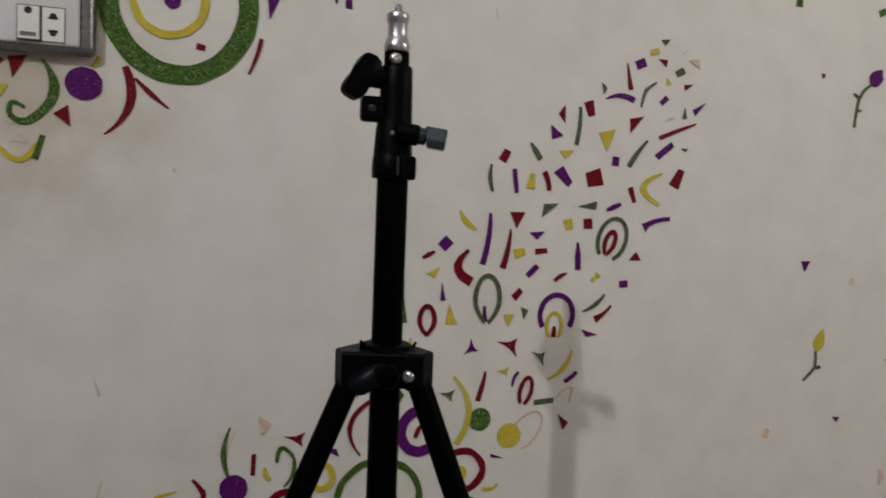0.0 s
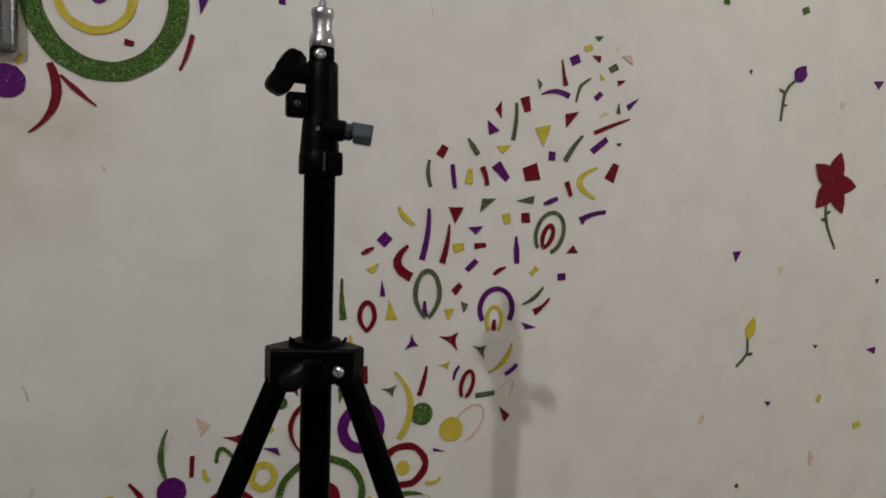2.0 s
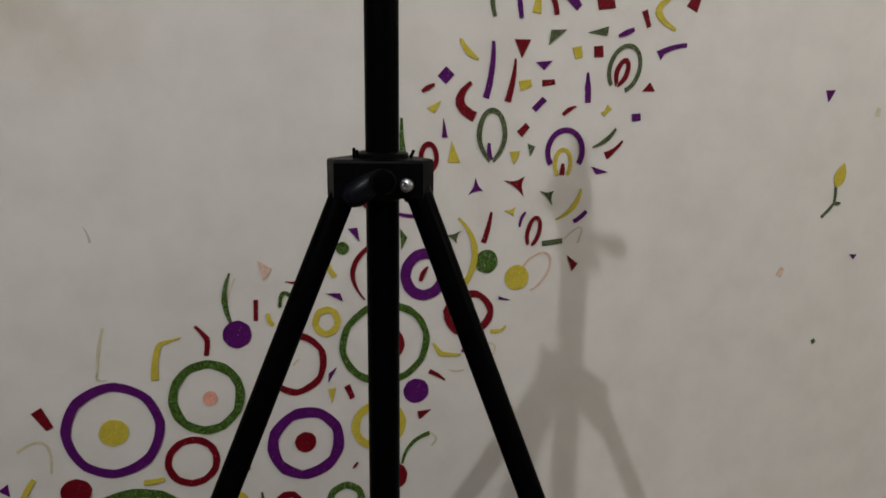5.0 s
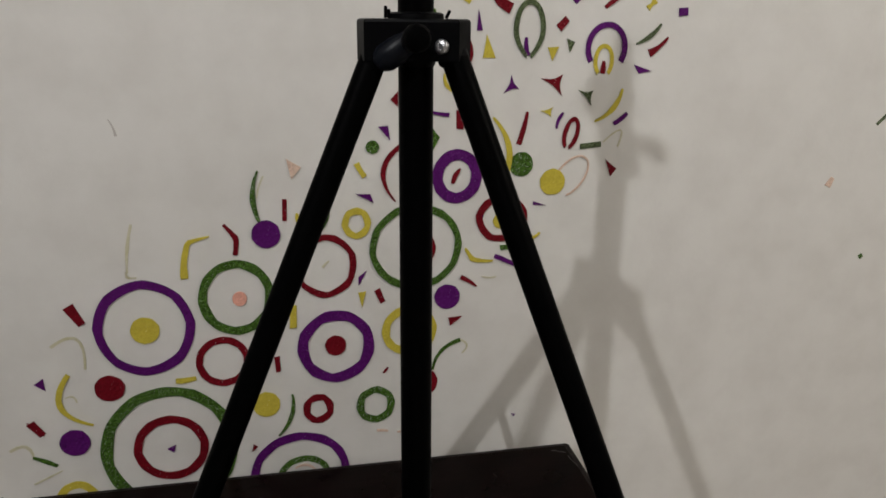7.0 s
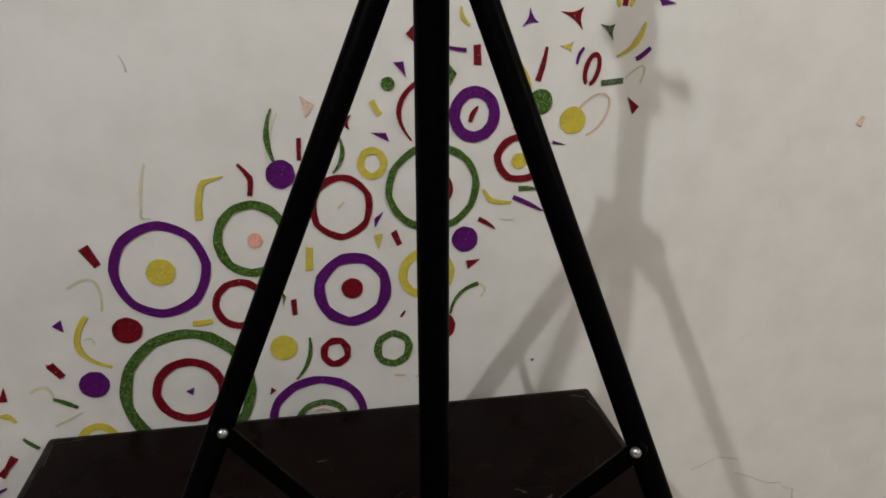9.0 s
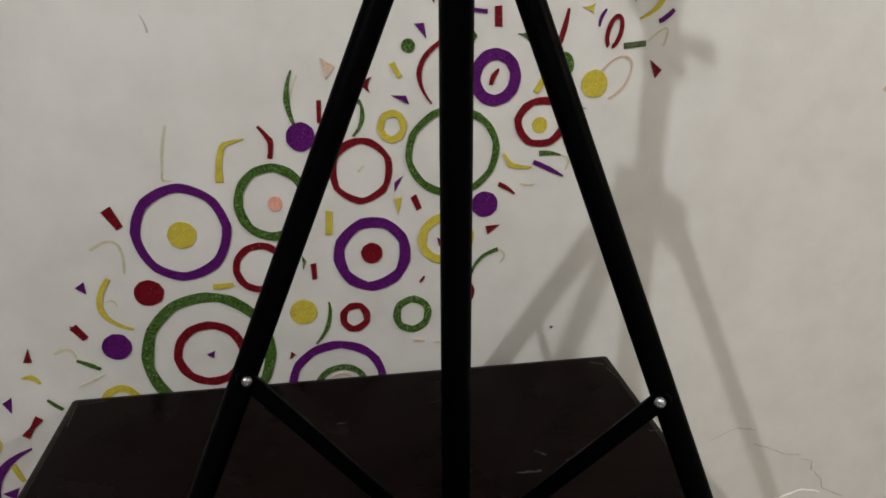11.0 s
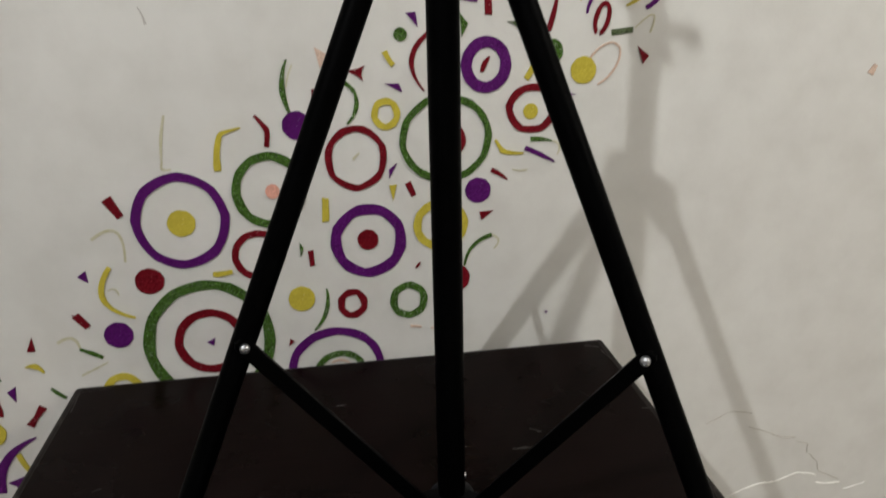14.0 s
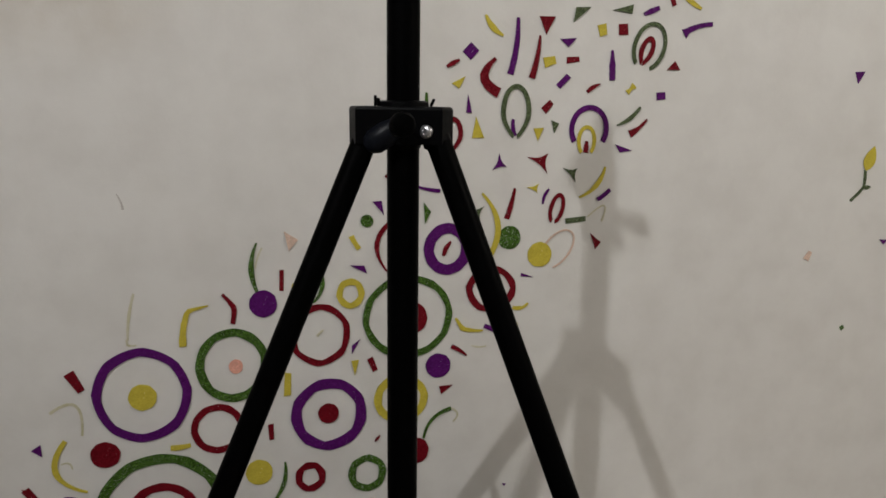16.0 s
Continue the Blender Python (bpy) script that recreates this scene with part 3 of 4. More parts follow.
def cut_out(name, label, mat, x, z, outlines, group="foam cut-outs on the wall"):
    """A flat foam piece glued to the wall: one outline, or an outer and an inner one of equal length."""
    deep = 0.0006 if mat in (GLUE, MARK) else FOAM
    edge = min(0.0006, deep * 0.4)
    lift = 0.0001 + cuts.random() * 0.0005
    if len(outlines) == 1:
        bm = prism(outlines[0], deep, lambda u, v, h: Vector((x + u, -lift - h, z + v)), edge)
    else:
        bm = bmesh.new()
        n = len(outlines[0])
        rows = []
        for o, inner in zip(outlines, (0, 1)):
            c = [Vector((x + u, 0, z + v)) for u, v in o]
            rows.append([[bm.verts.new(q + Vector((0, -lift - h, 0))) for q in c] for h in (0, deep)])
        for i in range(n):
            j = (i + 1) % n
            (ob_, of), (ib, inf) = rows
            bm.faces.new((ob_[i], ob_[j], of[j], of[i]))
            bm.faces.new((ib[j], ib[i], inf[i], inf[j]))
            bm.faces.new((of[i], of[j], inf[j], inf[i]))
            bm.faces.new((ob_[j], ob_[i], ib[i], ib[j]))
        sharp = [e for e in bm.edges if len(e.link_faces) == 2 and abs(e.verts[0].co.y + lift + deep) < 1e-6 and abs(e.verts[1].co.y + lift + deep) < 1e-6 and abs(e.calc_face_angle(0)) > 1]
        bmesh.ops.bevel(bm, geom=sharp, offset=edge, segments=1, affect="EDGES")
    if mat is MARK:
        return thing("wall_scuff", bm, mat, (x, 0, z), "small grey scuff on the wall paint", "scuff", "scuffs on the wall")
    if mat is GLUE:
        return thing("glue_trace", bm, mat, (x, 0, z), "pale trace of dried glue on the wall", "glue trace", "glue traces on the wall")
    return thing(name, bm, mat, (x, 0, z), f"{TONE[mat]} foam {label} glued to the wall", "wall decoration", group)


def wobble(n, amount):
    """A closed row of n factors round 1, uneven as a cut by hand."""
    waves = [(k, cuts.uniform(-1, 1) * amount / k ** 0.7, cuts.uniform(0, 6.28)) for k in (2, 3, 4, 5, 7)]
    return [1 + sum(a * math.sin(k * 2 * math.pi * i / n + f) for k, a, f in waves) for i in range(n)]


def snipped(n, sides, start, depth):
    """Factors that flatten a round outline into straight scissor cuts of uneven length."""
    knots = sorted((2 * math.pi * (k + cuts.uniform(-0.22, 0.22)) / sides + radians(start)) % (2 * math.pi) for k in range(sides))
    out = []
    for i in range(n):
        a = 2 * math.pi * i / n
        lo = max((k for k in knots if k <= a), default=knots[-1] - 2 * math.pi)
        hi = min((k for k in knots if k > a), default=knots[0] + 2 * math.pi)
        half = (hi - lo) / 2
        flat_side = math.cos(min(half, 1.2)) / max(0.3, math.cos(a - lo - half))
        out.append(1 + depth * (flat_side - 0.5 - 0.5 * math.cos(min(half, 1.2))))
    return out


def disc(x, z, rx, rz, mat):
    n = 44
    w, v = wobble(n, 0.016), snipped(n, 9, cuts.uniform(0, 40), 0.55)
    cut_out("foam_disc", "disc", mat, x, z, [[(rx * w[i] * v[i] * math.cos(2 * math.pi * i / n), rz * w[i] * v[i] * math.sin(2 * math.pi * i / n)) for i in range(n)]])


def ring(x, z, rx, rz, wide, mat, outer=(12, 0, 0.35), inner=(10, 10, 0.5)):
    """A ring cut by hand; outer and inner: how many straight cuts, where they start, how plain they are."""
    n = 72
    w = [p * q for p, q in zip(wobble(n, 0.012), snipped(n, *outer))]
    v = [p * q for p, q in zip(wobble(n, 0.016), snipped(n, *inner))]
    a = [2 * math.pi * i / n for i in range(n)]
    cut_out("foam_ring", "ring", mat, x, z, [[(rx * k * math.cos(t), rz * k * math.sin(t)) for k, t in zip(w, a)], [((rx - wide) * k * math.cos(t), (rz - wide) * k * math.sin(t)) for k, t in zip(v, a)]])


def loop(x, z, rx, rz, wide, tilt, gap, point, mat):
    """A long loop, open at its foot by gap degrees or drawn to a point there."""
    n = 44
    lean = radians(tilt)
    if gap == 0:
        gap = 1
    a = [radians(-90 + gap / 2 + (360 - gap) * i / n) for i in range(n + 1)]

    def at(t, r):
        u, v = (rx - r) * math.cos(t), (rz - r) * math.sin(t)
        if point and v < 0:
            u *= 1 - 0.45 * (v / (rz - r)) ** 2
        return (u * math.cos(lean) - v * math.sin(lean), u * math.sin(lean) + v * math.cos(lean))
    k = wobble(n + 1, 0.05)
    outer = [at(t, 0) for t in a]
    inner = [at(t, wide * q) for t, q in zip(a, k)]
    cut_out("foam_loop", "loop" if gap > 2 else "teardrop loop", mat, x, z, [outer + inner[::-1]])


def strip(x, z, length, turn, bend, along, w0, w1, w2, mat, crook=0.0):
    """A curved tapering strip from (x, z): its length and turn, its bulge to the left and where that is greatest, and three widths."""
    n = 14
    a = radians(turn)
    ux, uz = math.cos(a), math.sin(a)
    k = min(max(along, 0.25), 0.75)
    # control point of a curve that passes through the bulge
    mx, mz = length * along, bend
    cx, cz = (mx - k * k * length) / (2 * k * (1 - k)), mz / (2 * k * (1 - k))
    left, right = [], []
    jag = [cuts.uniform(0.93, 1.07) for _ in range(n + 1)]
    for i in range(n + 1):
        s = i / n
        px, pz = 2 * s * (1 - s) * cx + s * s * length, 2 * s * (1 - s) * cz
        dx, dz = 2 * (1 - 2 * s) * cx + 2 * s * length, 2 * (1 - 2 * s) * cz
        if crook:
            # drawn towards two straight arms that meet at the bulge
            s2 = s / k if s < k else (s - k) / (1 - k)
            ax, az, bx, bz = (0, 0, mx, mz) if s < k else (mx, mz, length, 0)
            px, pz = px + crook * (ax + (bx - ax) * s2 - px), pz + crook * (az + (bz - az) * s2 - pz)
            dx, dz = dx + crook * (bx - ax - dx), dz + crook * (bz - az - dz)
        q = math.hypot(dx, dz) or 1
        wd = (w0 * (k - s) / k + w1 * s / k if s < k else w1 * (1 - s) / (1 - k) + w2 * (s - k) / (1 - k)) / 2 * jag[i]
        nx, nz = -dz / q * wd, dx / q * wd
        for side, sign in ((left, 1), (right, -1)):
            u, v = px + sign * nx, pz + sign * nz
            side.append((u * ux - v * uz, u * uz + v * ux))
    cut_out("foam_strip", "curved strip" if abs(bend) > 0.1 * length else "narrow strip", mat, x, z, [left + right[::-1]])


def triangle(x, z, base, height, lean, turn, mat, hollow=0.02, name="foam_triangle", label="triangle"):
    a = radians(turn)
    corners = [(-base / 2, 0), (base / 2, 0), (lean, height)]
    mid = (sum(c[0] for c in corners) / 3, sum(c[1] for c in corners) / 3)
    pts = []
    for i in range(3):
        p, q = corners[i], corners[(i + 1) % 3]
        for s in (0.0, 0.25, 0.5, 0.75):
            h = hollow * 4 * s * (1 - s)
            u, v = p[0] + (q[0] - p[0]) * s, p[1] + (q[1] - p[1]) * s
            pts.append((u + (mid[0] - u) * h, v + (mid[1] - v) * h))
    cut_out(name, label, mat, x, z, [[(u * math.cos(a) - v * math.sin(a), u * math.sin(a) + v * math.cos(a)) for u, v in pts]])


def spur(x, z, base, height, lean, turn, mat):
    triangle(x, z, base, height, lean, turn, mat, 0.42, "foam_spur", "three-pointed star")


def square(x, z, length, wide, turn, taper, mat):
    a = radians(turn)
    j = [cuts.uniform(0.9, 1.1) for _ in range(4)]
    pts = [(-length / 2, -wide / 2 * j[0]), (length / 2, -wide / 2 * taper * j[1]), (length / 2 * j[2], wide / 2 * taper), (-length / 2 * j[3], wide / 2)]
    cut_out("foam_chip", "four-sided chip", mat, x, z, [[(u * math.cos(a) - v * math.sin(a), u * math.sin(a) + v * math.cos(a)) for u, v in pts]])


def leaf_outline(x, z, length, wide, turn, fat=1.0):
    a = radians(turn)
    n = 9
    top = [(length * i / n, wide / 2 * math.sin(math.pi * (i / n) ** fat)) for i in range(n + 1)]
    pts = top + [(u, -v) for u, v in top[-2:0:-1]]
    return [(x + u * math.cos(a) - v * math.sin(a), z + u * math.sin(a) + v * math.cos(a)) for u, v in pts]


def flat(outline, deep=FOAM, lift=0.0002):
    return prism(outline, deep, lambda u, v, h: Vector((u, -lift - h, v)), 0.0006)


def bent(points, w):
    """The outline of a thin stem through a few places."""
    left, right = [], []
    for i, q in enumerate(points):
        a, b = points[max(0, i - 1)], points[min(len(points) - 1, i + 1)]
        d = Vector((b[0] - a[0], b[1] - a[1])).normalized() * w / 2
        left.append((q[0] - d.y, q[1] + d.x))
        right.append((q[0] + d.y, q[1] - d.x))
    return left + right[::-1]


def flower(name, x, z, label, petals, mat, stem, leaves=()):
    ob = empty(name, (x, 0, z), label, "wall decoration", "foam flowers on the wall")
    part("stem", flat(bent(stem, 0.0048)), SAGE, ob, "green glitter stem")
    for lx, lz, n, w, turn in leaves:
        part("leaf", flat(leaf_outline(lx, lz, n, w, turn), FOAM, 0.0004), SAGE, ob, "small green leaf")
    for i, (n, w, turn) in enumerate(petals):
        part("petal", flat(leaf_outline(x, z, n, w, turn, 0.8), FOAM, 0.0010 + 0.00015 * i), mat, ob)


flower("foam_flower", 1.016, 1.566, "dark red six-petalled foam flower with green stem on the wall", [(0.060, 0.036, 76), (0.056, 0.034, -4), (0.060, 0.034, -66), (0.060, 0.036, -130), (0.056, 0.038, 142), (0.030, 0.024, 40)], RED,
       [(1.002, 1.530), (1.002, 1.507), (1.008, 1.485), (1.019, 1.464), (1.029, 1.446)], [(1.004, 1.497, 0.014, 0.006, 160), (1.004, 1.509, 0.012, 0.006, 40)])
flower("foam_bud", 0.915, 1.744, "purple foam rosebud on a bent green stem on the wall", [(0.036, 0.026, 52), (0.030, 0.016, 30)], PURPLE,
       [(0.916, 1.745), (0.901, 1.734), (0.892, 1.719), (0.889, 1.697), (0.887, 1.671)], [(0.892, 1.721, 0.014, 0.006, 150), (0.889, 1.697, 0.012, 0.005, 20)])
flower("foam_bud", 0.840, 1.284, "yellow foam bud on a bent green stem on the wall", [(0.042, 0.022, 74)], YELLOW,
       [(0.840, 1.286), (0.841, 1.272), (0.841, 1.258), (0.831, 1.247), (0.818, 1.235)], [(0.840, 1.256, 0.014, 0.007, 8)])

# upper plume
triangle(0.515, 1.782, 0.0161, 0.0089, 0.0011, -173, SAGE)
square(0.497, 1.762, 0.0149, 0.0085, 20, 1, YELLOW)
square(0.551, 1.766, 0.01, 0.0028, 37, 1, GLUE)
square(0.474, 1.741, 0.0166, 0.0143, 25, 1, PURPLE)
triangle(0.511, 1.7455, 0.0178, 0.0099, 0.0037, -38, RED)
triangle(0.5685, 1.748, 0.0242, 0.0119, 0.0007, -30, BLUSH)
strip(0.451, 1.74, 0.0408, -79, -0.0006, 0.57, 0.0017, 0.0051, 0.0085, RED)
triangle(0.411, 1.6985, 0.0175, 0.0072, 0.0001, -77, SAGE)
strip(0.417, 1.683, 0.049, 1, 0.0065, 0.49, 0.0017, 0.0077, 0.0085, PURPLE)
strip(0.503, 1.715, 0.0472, -122, -0.0084, 0.44, 0.0026, 0.0051, 0.0026, SAGE, 0.75)
square(0.544, 1.734, 0.0161, 0.0108, 30, 1, SAGE)
triangle(0.5245, 1.719, 0.012, 0.0076, -0.002, 138, YELLOW)
triangle(0.561, 1.7115, 0.0178, 0.0083, -0.0049, 38, RED)
square(0.518, 1.688, 0.0156, 0.0086, 45, 1, PURPLE)
triangle(0.3505, 1.6555, 0.027, 0.0105, -0.0001, 92, RED)
square(0.392, 1.666, 0.0228, 0.0155, -75, 0.7, RED)
strip(0.375, 1.668, 0.0581, -94, 0.0021, 0.51, 0.0043, 0.006, 0.0068, SAGE)
triangle(0.3385, 1.6305, 0.0258, 0.0162, -0.0023, 144, PURPLE)
triangle(0.429, 1.6205, 0.037, 0.0233, 0.0031, 71, YELLOW)
triangle(0.473, 1.6475, 0.0348, 0.0154, -0.0016, 51, RED)
triangle(0.584, 1.679, 0.0284, 0.0096, -0.0104, 51, PURPLE)
triangle(0.554, 1.671, 0.0184, 0.0076, 0.0065, -103, SAGE)
strip(0.522, 1.655, 0.018, 19, 0.0027, 0.58, 0.0018, 0.0045, 0.0018, GLUE)
strip(0.513, 1.629, 0.07, 22, 0.0007, 0.51, 0.0068, 0.006, 0.0026, RED)
strip(0.493, 1.624, 0.0522, -126, -0.0018, 0.5, 0.0036, 0.0072, 0.0081, SAGE)
square(0.524, 1.61, 0.0341, 0.0113, 40, 0.8, PURPLE)
triangle(0.559, 1.6155, 0.012, 0.0056, -0.0015, -175, SAGE)
strip(0.297, 1.609, 0.0294, -55, 0.0002, 0.46, 0.0026, 0.0077, 0.0077, SAGE)
triangle(0.3555, 1.601, 0.0251, 0.0128, 0.0025, -175, YELLOW)
square(0.439, 1.589, 0.014, 0.011, 86, 1, PURPLE)
square(0.257, 1.588, 0.0184, 0.0125, 61, 0.9, RED)
strip(0.237, 1.574, 0.0401, -86, -0.0035, 0.49, 0.0034, 0.006, 0.0051, SAGE)
strip(0.273, 1.569, 0.0363, -82, -0.0004, 0.47, 0.0064, 0.0072, 0.0056, PURPLE)
square(0.301, 1.552, 0.0232, 0.013, 83, 0.5, YELLOW)
strip(0.321, 1.567, 0.0294, -72, 0.0017, 0.48, 0.0085, 0.0077, 0.0068, RED)
square(0.354, 1.561, 0.0319, 0.0172, -49, 0.6, PURPLE)
square(0.404, 1.561, 0.026, 0.0221, 16, 1.2, RED)
strip(0.522, 1.574, 0.0501, -93, -0.0303, 0.6, 0.0036, 0.0108, 0.0045, YELLOW)
square(0.55, 1.568, 0.0309, 0.019, 65, 0.6, RED)
square(0.471, 1.538, 0.0247, 0.0095, -69, 0.7, RED)
triangle(0.333, 1.509, 0.0341, 0.0141, -0.0012, 40, SAGE)
triangle(0.395, 1.5215, 0.0332, 0.012, -0.0112, -164, SAGE)
strip(0.428, 1.513, 0.026, 23, 0, 0.5, 0.0045, 0.0081, 0.0054, PURPLE)
loop(0.44, 1.468, 0.0265, 0.0361, 0.006, -18, 60, 0, SAGE)
loop(0.436, 1.462, 0.0115, 0.0221, 0.0072, -20, 20, 1, RED)
strip(0.191, 1.504, 0.0375, -46, -0.0039, 0.49, 0.0032, 0.0096, 0.0032, YELLOW)
strip(0.238, 1.502, 0.0776, -97, 0.0032, 0.51, 0.0043, 0.0077, 0.0085, PURPLE)
triangle(0.2865, 1.4925, 0.0282, 0.0213, 0.003, 63, RED)
strip(0.271, 1.479, 0.0598, -100, 0.0019, 0.49, 0.0026, 0.0068, 0.0094, RED)
triangle(0.3135, 1.476, 0.0251, 0.012, 0.0005, -175, PURPLE)
square(0.365, 1.489, 0.0165, 0.0141, -76, 0.8, YELLOW)
square(0.397, 1.491, 0.016, 0.014, 94, 1, RED)
strip(0.54, 1.503, 0.0468, -164, -0.0027, 0.58, 0.0063, 0.0072, 0.0091, PURPLE)
triangle(0.5015, 1.488, 0.0157, 0.013, 0.0002, 63, PURPLE)
square(0.171, 1.455, 0.0177, 0.0163, 47, 1, PURPLE)
strip(0.155, 1.443, 0.0206, -151, -0.0005, 0.54, 0.0034, 0.0068, 0.0043, RED)
strip(0.207, 1.446, 0.0474, -83, -0.0187, 0.42, 0.0051, 0.0119, 0.0145, RED)
square(0.287, 1.444, 0.0175, 0.0139, 13, 0.8, YELLOW)
square(0.322, 1.447, 0.0201, 0.0091, 6, 0.8, RED)
strip(0.382, 1.462, 0.043, -87, -0, 0.51, 0.0027, 0.009, 0.0081, PURPLE)
triangle(0.4815, 1.436, 0.021, 0.013, 0.0015, 0, RED)
square(0.309, 1.417, 0.0226, 0.0085, 45, 1, PURPLE)
triangle(0.154, 1.416, 0.0224, 0.0112, 0.0045, -153, YELLOW)
strip(0.366, 1.414, 0.0233, -149, -0.0017, 0.46, 0.0017, 0.006, 0.0051, RED)
strip(0.409, 1.402, 0.0156, 45, 0, 0.45, 0.0081, 0.0036, 0.0099, YELLOW)
square(0.464, 1.398, 0.014, 0.0112, 4, 1, PURPLE)
triangle(0.171, 1.384, 0.0267, 0.0078, -0.0115, 103, PURPLE)
loop(0.239, 1.373, 0.0225, 0.039, 0.0068, 0, 28, 1, SAGE)
strip(0.235, 1.363, 0.0241, -85, -0.0009, 0.46, 0.0034, 0.0059, 0.0076, PURPLE)
square(0.286, 1.381, 0.0177, 0.0106, 47, 0.8, RED)
triangle(0.2775, 1.3415, 0.021, 0.014, 0.0028, 65, YELLOW)
triangle(0.2955, 1.3525, 0.0196, 0.0103, -0.0019, -75, SAGE)
loop(0.352, 1.349, 0.031, 0.0351, 0.0077, 0, 110, 0, PURPLE)
loop(0.349, 1.332, 0.015, 0.023, 0.0054, 0, 70, 0, YELLOW)
strip(0.348, 1.315, 0.017, 87, -0.0005, 0.47, 0.0072, 0.0072, 0.0036, RED)
strip(0.432, 1.382, 0.045, -143, 0.004, 0.51, 0.0027, 0.0072, 0.0027, SAGE)
strip(0.444, 1.364, 0.0348, -141, 0.0019, 0.53, 0.0027, 0.0054, 0.0117, RED)
triangle(0.409, 1.3225, 0.0294, 0.009, 0.0034, 162, PURPLE)
loop(0.147, 1.342, 0.0145, 0.024, 0.0068, 0, 0, 1, RED)
triangle(0.1865, 1.351, 0.0327, 0.0165, -0.0092, 113, YELLOW)
spur(0.211, 1.302, 0.026, 0.0184, -0.0001, -113, PURPLE)
spur(0.274, 1.297, 0.04, 0.0232, 0.0026, -37, RED)
spur(0.3245, 1.282, 0.0304, 0.0159, 0.0014, -46, SAGE)
strip(0.381, 1.294, 0.0595, -131, 0.0082, 0.41, 0.0027, 0.0081, 0.0027, YELLOW)
strip(0.391, 1.26, 0.025, -143, 0.001, 0.48, 0.0054, 0.0063, 0.0063, PURPLE)
spur(0.2685, 1.2675, 0.0196, 0.013, -0.0043, -165, YELLOW)
strip(0.241, 1.264, 0.0463, -104, 0.0011, 0.46, 0.0034, 0.0068, 0.0077, RED)
strip(0.294, 1.262, 0.0238, -112, -0.0025, 0.41, 0.0027, 0.0045, 0.0027, PURPLE)
loop(0.307, 1.233, 0.012, 0.0235, 0.006, -14, 30, 0, RED)
square(0.338, 1.215, 0.0321, 0.0082, 5, 1, SAGE)
strip(0.357, 1.219, 0.024, -17, 0.0177, 0.99, 0.0018, 0.0027, 0.0027, GLUE)
triangle(0.3675, 1.1815, 0.0266, 0.0122, 0.006, -70, RED)
spur(0.183, 1.2355, 0.0245, 0.0164, -0.0027, -168, SAGE)
strip(0.192, 1.257, 0.1022, -86, 0.0211, 0.43, 0.0034, 0.0085, 0.0077, YELLOW)
disc(0.235, 1.191, 0.0175, 0.0175, GREEN)
disc(0.283, 1.164, 0.019, 0.019, YELLOW)
# pinkish loop of glue, drawn with the faded foam
loop(0.310, 1.171, 0.021, 0.0355, 0.0026, -40, 90, 0, BLUSH)
triangle(0.265, 1.1335, 0.0212, 0.0047, 0.0089, 161, PURPLE)
strip(0.244, 1.084, 0.0247, 14, -0.0039, 0.29, 0.0054, 0.0054, 0.0027, YELLOW)
ring(0.209, 1.114, 0.0385, 0.0350, 0.0098, RED, (7, 180, 0.35), (6, 180, 0.5))
disc(0.207, 1.11, 0.0108, 0.0112, YELLOW)
# lower plume
strip(0.098, 1.268, 0.0326, -11, -0.001, 0.51, 0.0032, 0.0048, 0.0056, PURPLE)
triangle(0.107, 1.2305, 0.0311, 0.0101, -0.0009, -86, GREEN)
triangle(0.041, 1.2385, 0.0248, 0.0106, -0.0048, -50, PURPLE)
disc(0.025, 1.221, 0.009, 0.009, GREEN)
strip(0.003, 1.2, 0.022, -60, -0.0007, 0.51, 0.008, 0.0064, 0.0072, YELLOW)
strip(0.068, 1.225, 0.0809, -99, -0.0227, 0.54, 0.006, 0.0067, 0.0022, RED)
ring(0.142, 1.177, 0.0355, 0.038, 0.0152, PURPLE)
strip(0.147, 1.188, 0.0237, -118, -0.002, 0.47, 0.0024, 0.0072, 0.0048, RED)
triangle(-0.086, 1.195, 0.0286, 0.0161, 0.0014, -78, BLUSH)
strip(-0.126, 1.194, 0.069, -91, -0.0074, 0.57, 0.0024, 0.008, 0.004, GREEN)
strip(-0.119, 1.187, 0.0307, -109, -0.0014, 0.46, 0.0024, 0.0024, 0.0016, GLUE)
square(-0.094, 1.14, 0.03, 0.006, 88, 1, RED)
disc(-0.12, 1.108, 0.019, 0.0195, PURPLE)
strip(-0.174, 1.124, 0.0446, -74, 0.0091, 0.52, 0.004, 0.0072, 0.0064, RED, 0.75)
strip(-0.193, 1.109, 0.0669, -122, -0.0193, 0.3, 0.0016, 0.0064, 0.0096, YELLOW, 0.75)
strip(-0.287, 1.13, 0.0661, -100, -0.0022, 0.48, 0.0032, 0.004, 0.0024, GLUE)
strip(-0.3, 1.067, 0.015, -37, -0.0058, 0.37, 0.0024, 0.0032, 0.0016, GLUE, 0.75)
ring(-0.285, 0.986, 0.0640, 0.0681, 0.0120, PURPLE, (8, -90, 0.25), (8, -90, 0.3))
disc(-0.285, 0.983, 0.0186, 0.0191, YELLOW)
ring(-0.164, 1.021, 0.0501, 0.0537, 0.0115, GREEN)
disc(-0.16, 1.019, 0.0096, 0.0105, PINK)
square(-0.368, 1.011, 0.0304, 0.0144, -63, 0.7, RED)
strip(-0.403, 0.969, 0.0517, -43, 0.0216, 0.14, 0.004, 0.004, 0.0032, GLUE)
strip(-0.387, 0.928, 0.081, -74, -0.0273, 0.47, 0.0064, 0.0081, 0.0032, YELLOW)
triangle(-0.4175, 0.917, 0.018, 0.0124, 0.0017, 93, PURPLE)
